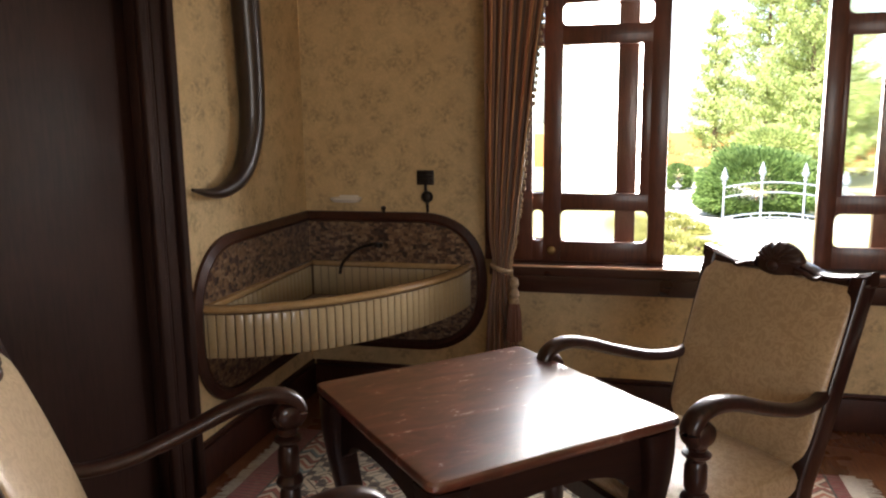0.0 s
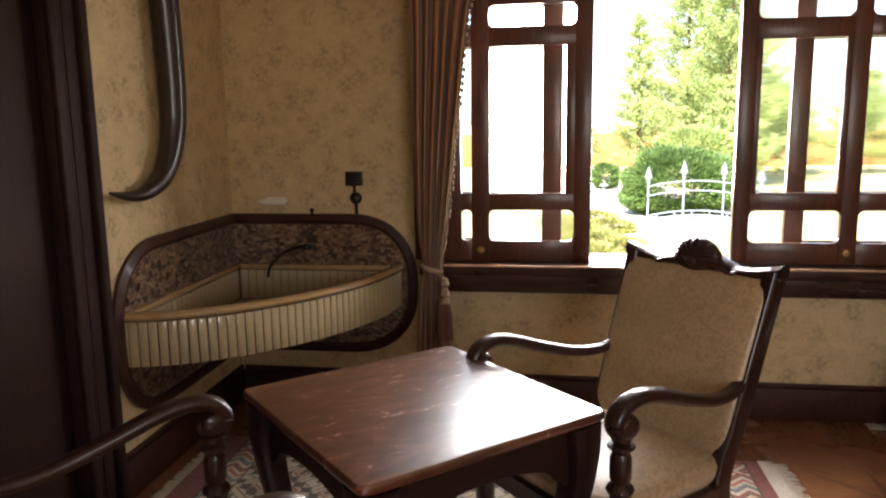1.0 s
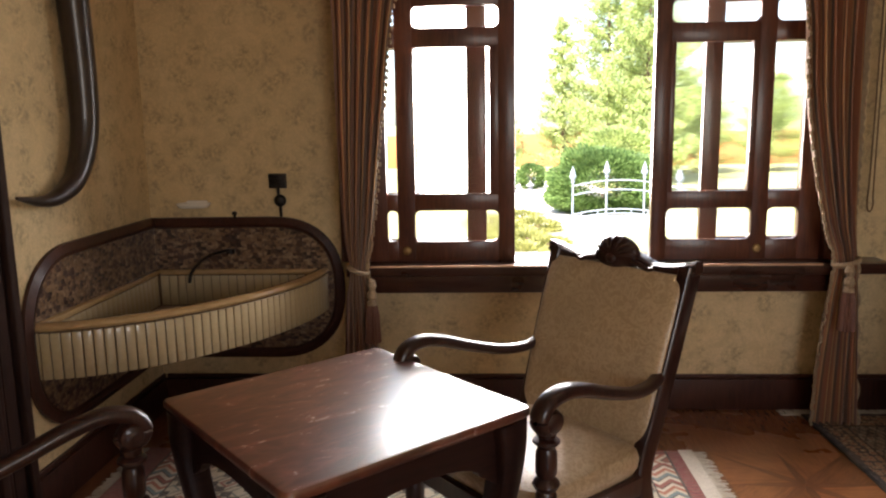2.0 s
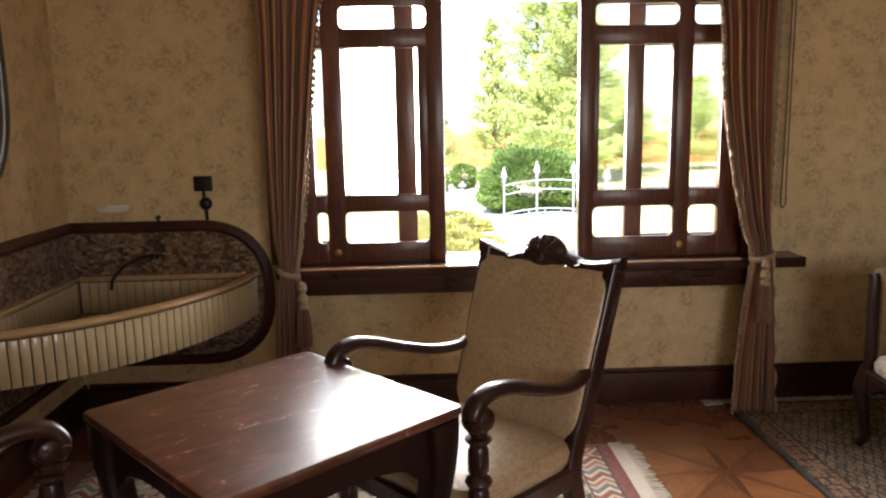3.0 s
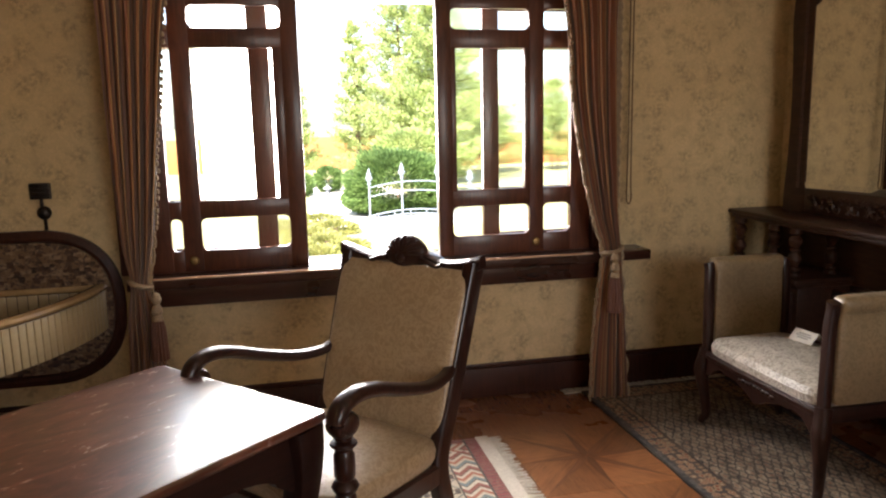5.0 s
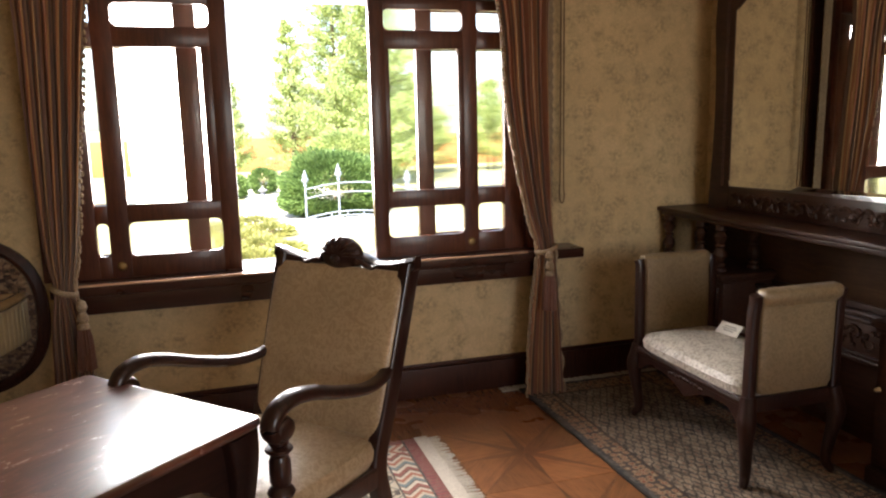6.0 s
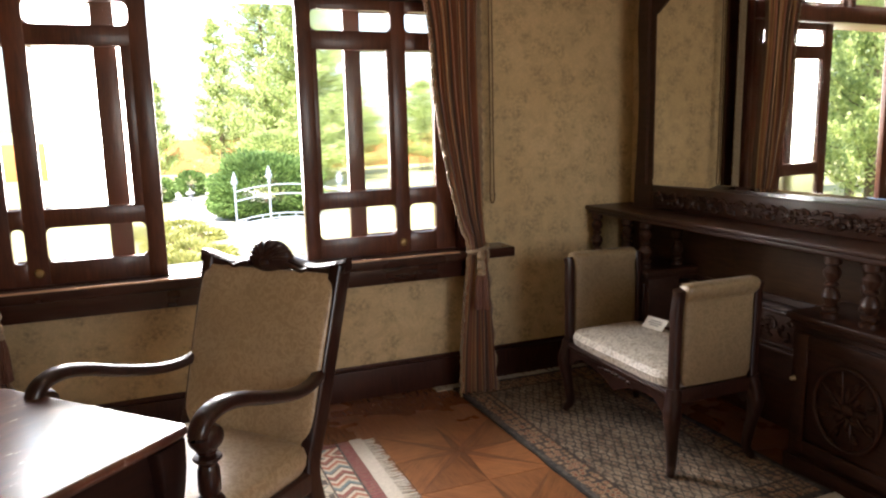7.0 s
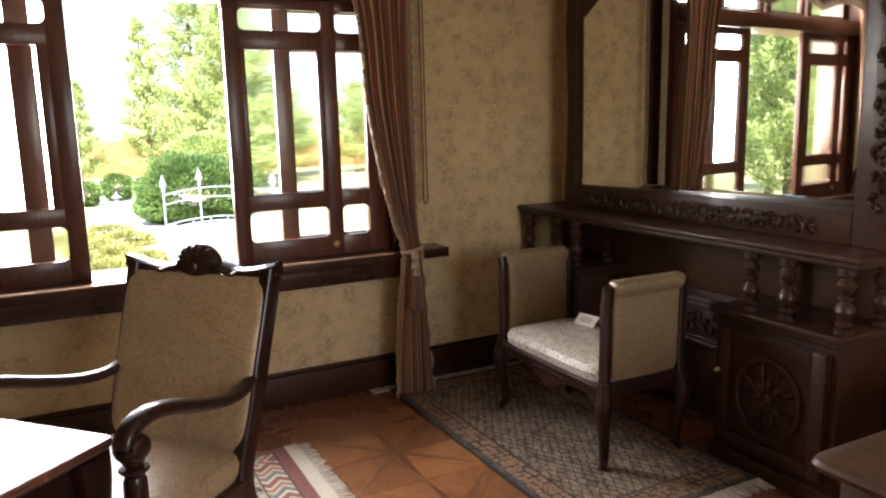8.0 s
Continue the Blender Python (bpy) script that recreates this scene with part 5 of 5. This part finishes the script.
def conifer(x, y, h, w, n, seed, label="tall bright green garden conifer"):
    """A loose columnar conifer: tapered trunk, limbs in whorls that sweep upwards, sprays of needles along them."""
    c = thing("conifer", label, "tree", x, y, GZ, group="garden conifers")
    rng = np.random.default_rng(seed)
    bm = B()
    lean = rng.uniform(-0.03, 0.03, 2)
    sweep(bm, spline([(0, 0, -0.03), (lean[0] * h * 0.5, lean[1] * h * 0.5, h * 0.5), (lean[0] * h, lean[1] * h, h)]), lambda t: 0.10 * (1 - 0.9 * t), 8, up=(1, 0, 0))
    limbs, pts = [], []
    for k in range(n):
        q = min(0.99, (k // 9 + rng.uniform(0, 0.55)) / (n // 9))
        z0 = h * (0.14 + 0.82 * q)
        a = k * 2.399 + rng.uniform(-0.4, 0.4)
        ln = w * (1 - q) ** 0.75 * rng.uniform(0.65, 1.2) + 0.12
        rise = ln * rng.uniform(0.0, 0.75)
        p0 = Vector((lean[0] * z0, lean[1] * z0, z0))
        p2 = p0 + Vector((ln * math.cos(a), ln * math.sin(a), rise))
        p1 = p0.lerp(p2, 0.5) - Vector((0, 0, 0.12 * ln))
        if k % 2 == 0:
            sweep(bm, spline([p0, p1, p2], 3), lambda t: 0.022 * (1 - 0.8 * t), 5)
        m = int(165 * (0.35 + ln))
        t = rng.uniform(0.25, 1.05, m)
        mid = np.array(p1)[None] * (2 * t * (1 - t))[:, None] + np.array(p0)[None] * ((1 - t) ** 2)[:, None] + np.array(p2)[None] * (t ** 2)[:, None]
        pts.append(mid + rng.normal(size=(m, 3)) * (0.04 + 0.075 * ln * (1.1 - t))[:, None])
    part("trunk", bm, BARK, c, local=True)
    leaves("crown", np.concatenate(pts), 0.042, LEAF_CONIFER, c, seed, up=1.2)
    return c


bush(2.46, 15.3, 0.04, 1.22, 0.9, 1.02, 26000, 0.045, LEAF_BOX, "large clipped dark green box shrub behind the bridge", 4)
bush(3.25, 18.2, 0.85, 0.95, 0.7, 0.55, 7000, 0.05, LEAF_CONIFER, "spreading bright green shrub behind the bridge", 31)
bush(1.40, 21.0, 0.02, 0.42, 0.40, 0.38, 3200, 0.045, LEAF_BOX, "small clipped round green shrub", 5)
bush(0.62, 20.0, -0.04, 0.36, 0.34, 0.34, 2600, 0.045, LEAF_BOX, "small clipped round green shrub", 6)
for x, y, rx, sd in ((0.55, 10.2, 0.36, 41), (0.95, 10.7, 0.34, 42), (0.25, 10.9, 0.34, 43), (0.70, 11.4, 0.36, 44), (0.45, 12.2, 0.45, 7), (0.95, 12.9, 0.42, 8), (0.15, 13.4, 0.5, 9), (0.75, 14.0, 0.45, 10)):
    bush(x, y, GZ + 0.06, rx, 0.38, 0.17, 1500, 0.038, LEAF_GOLD, "low golden-green ground shrub beside the path", sd, "ground_shrub")
for x, y, h, w, n, sd in ((0.62, 24.0, 3.3, 0.66, 80, 14), (2.62, 24.0, 5.2, 0.78, 110, 11), (3.9, 23.0, 7.4, 1.6, 170, 12), (4.7, 22.0, 6.4, 1.7, 160, 13), (5.9, 24.5, 8.0, 1.9, 150, 15), (4.2, 19.0, 2.6, 1.1, 90, 18), (7.6, 27.0, 3.2, 1.2, 90, 16), (10.4, 27.0, 3.6, 1.4, 90, 19), (-7.0, 8.2, 4.2, 1.3, 110, 21), (-9.5, 10.2, 5.0, 1.6, 120, 22), (-12.5, 10.4, 5.5, 1.8, 120, 23), (-6.6, 6.3, 2.6, 0.9, 80, 24)):
    conifer(x, y, h, w, n, sd)

garden_wall = solid("garden_wall", box(B(), -14, 31.8, GZ - 0.1, 30, 32.2, 1.02, 0.03), EARTHWALL, "low ochre earth garden wall behind the trees", "wall", 4, 32, GZ)
bridge = thing("garden_bridge", "pale arched garden bridge with white iron railing", "bridge", 2.8, 14.3, GZ)
bm = B()
rings = []
for k in range(31):
    q = -1 + k / 15
    x = 2.75 + 1.75 * q
    z = -0.27 - 0.06 * q * q
    rings.append([Vector((x, 13.1, GZ - 0.02)), Vector((x, 13.1, z)), Vector((x, 14.25, z)), Vector((x, 14.25, GZ - 0.02))])
loft(bm, rings)
part("deck", bm, STONE, bridge)


def arch(x):
    return -0.10 * ((x - 2.55) / 0.85) ** 2


for x in (1.69, 2.315, 3.01, 3.65, 4.25):
    z = arch(x)
    bm = B()
    lathe(bm, [(0.016, -0.32), (0.016, 0.47 + z), (0.032, 0.48 + z), (0.032, 0.51 + z), (0.020, 0.52 + z)], x, 14.0, 10)
    post = part("post", bm, WHITEIRON, bridge)
    bm = B()
    lathe(bm, [(0.020, 0.52 + z), (0.058, 0.57 + z), (0.066, 0.61 + z), (0.042, 0.64 + z), (0.048, 0.66 + z), (0.022, 0.73 + z), (0.002, 0.79 + z)], x, 14.0, 12)
    part("finial", bm, WHITEIRON, post, "spear-shaped finial")
for z0 in (0.42, 0.245, -0.12, -0.20):
    bm = B()
    sweep(bm, [Vector((1.69 + 2.56 * k / 20, 14.0, z0 + arch(1.69 + 2.56 * k / 20))) for k in range(21)], 0.011, 8)
    part("rail", bm, WHITEIRON, bridge)
for k in range(8):
    x = 1.69 + 0.31 * k + 0.16
    part("bar", box(B(), x - 0.008, 13.992, -0.20 + arch(x), x + 0.008, 14.008, -0.12 + arch(x)), WHITEIRON, bridge)
lantern = thing("stone_lantern", "small grey stone garden lantern", "lantern", 1.20, 18.5, GZ)
bm = B()
lathe(bm, [(0.10, 0), (0.10, 0.05), (0.045, 0.07), (0.04, 0.17), (0.085, 0.20), (0.085, 0.22), (0.05, 0.225)], 0, 0, 12)
part("pedestal", bm, LANTERNSTONE, lantern, local=True)
bm = B()
lathe(bm, [(0.055, 0.225), (0.055, 0.30), (0.12, 0.315), (0.04, 0.37), (0.02, 0.38), (0.03, 0.40), (0.002, 0.43)], 0, 0, 12)
part("cap", bm, LANTERNSTONE, lantern, local=True)

# ---- star parquet, laid last ----
T = 0.62
SX, SY0 = 1.31 - 2.5 * T, 2.955 - 4.5 * T
shapes = []
h = T / 2 - 0.0006
for k in range(8):
    a = k * math.pi / 4
    far = h if k % 2 == 0 else h * math.sqrt(2)
    tip = (far * math.cos(a), far * math.sin(a))
    sh = [(0.052 * math.cos(a + s * math.pi / 8), 0.052 * math.sin(a + s * math.pi / 8)) for s in (-1, 1)]
    shapes.append([(0, 0), sh[0], tip, sh[1]])
    b = a + math.pi / 4
    far2 = h if (k + 1) % 2 == 0 else h * math.sqrt(2)
    tip2 = (far2 * math.cos(b), far2 * math.sin(b))
    shapes.append([sh[1], tip, tip2])
star_meshes = []
for sh in shapes:
    cx, cy = sum(p[0] for p in sh) / len(sh), sum(p[1] for p in sh) / len(sh)
    small = [(cx + (x - cx) * 0.992, cy + (y - cy) * 0.992) for x, y in sh]
    star_meshes.append((sh, small))
far_bm = B()
shared = []
for sh, small in star_meshes:
    bm = B()
    # each piece lies along its own x, so that the grain follows it
    ax, ay = small[-1 if len(small) == 3 else 2][0] - small[0][0], small[-1 if len(small) == 3 else 2][1] - small[0][1]
    turn = math.atan2(ay, ax)
    ca, sa = math.cos(-turn + math.pi / 2), math.sin(-turn + math.pi / 2)
    prism(bm, [(ca * x - sa * y, sa * x + ca * y) for x, y in small], lambda u, v, w: Vector((u, v, w)), 0.0052)
    shared.append((mesh_of("parquet_piece", bm, PARQUET if len(sh) == 3 else PARQUET_RAY, 0), turn - math.pi / 2))
finv = floor.matrix_basis.inverted()
for i in range(-2, 6):
    for j in range(-4, 6):
        cx, cy = SX + T * (i + 0.5), SY0 + T * (j + 0.5)
        if cx - T / 2 < WX + 0.03 or cx + T / 2 > EX - 0.03 or cy + T / 2 > NY - 0.03:
            continue
        near = 0.5 < cx < 1.9 and 1.3 < cy
        for (me, turn), (sh, small) in zip(shared, star_meshes):
            if near:
                placed("parquet_piece", me, floor, finv @ Matrix.Translation((cx, cy, -0.0058)) @ Matrix.Rotation(turn, 4, "Z"))
            else:
                prism(far_bm, [(cx + x, cy + y) for x, y in small], lambda u, v, w: Vector((u, v, -0.0058 + w)), 0.0052)
tagged(part("parquet_pieces", far_bm, PARQUET_REST, floor, smooth=0), kind="stuff")
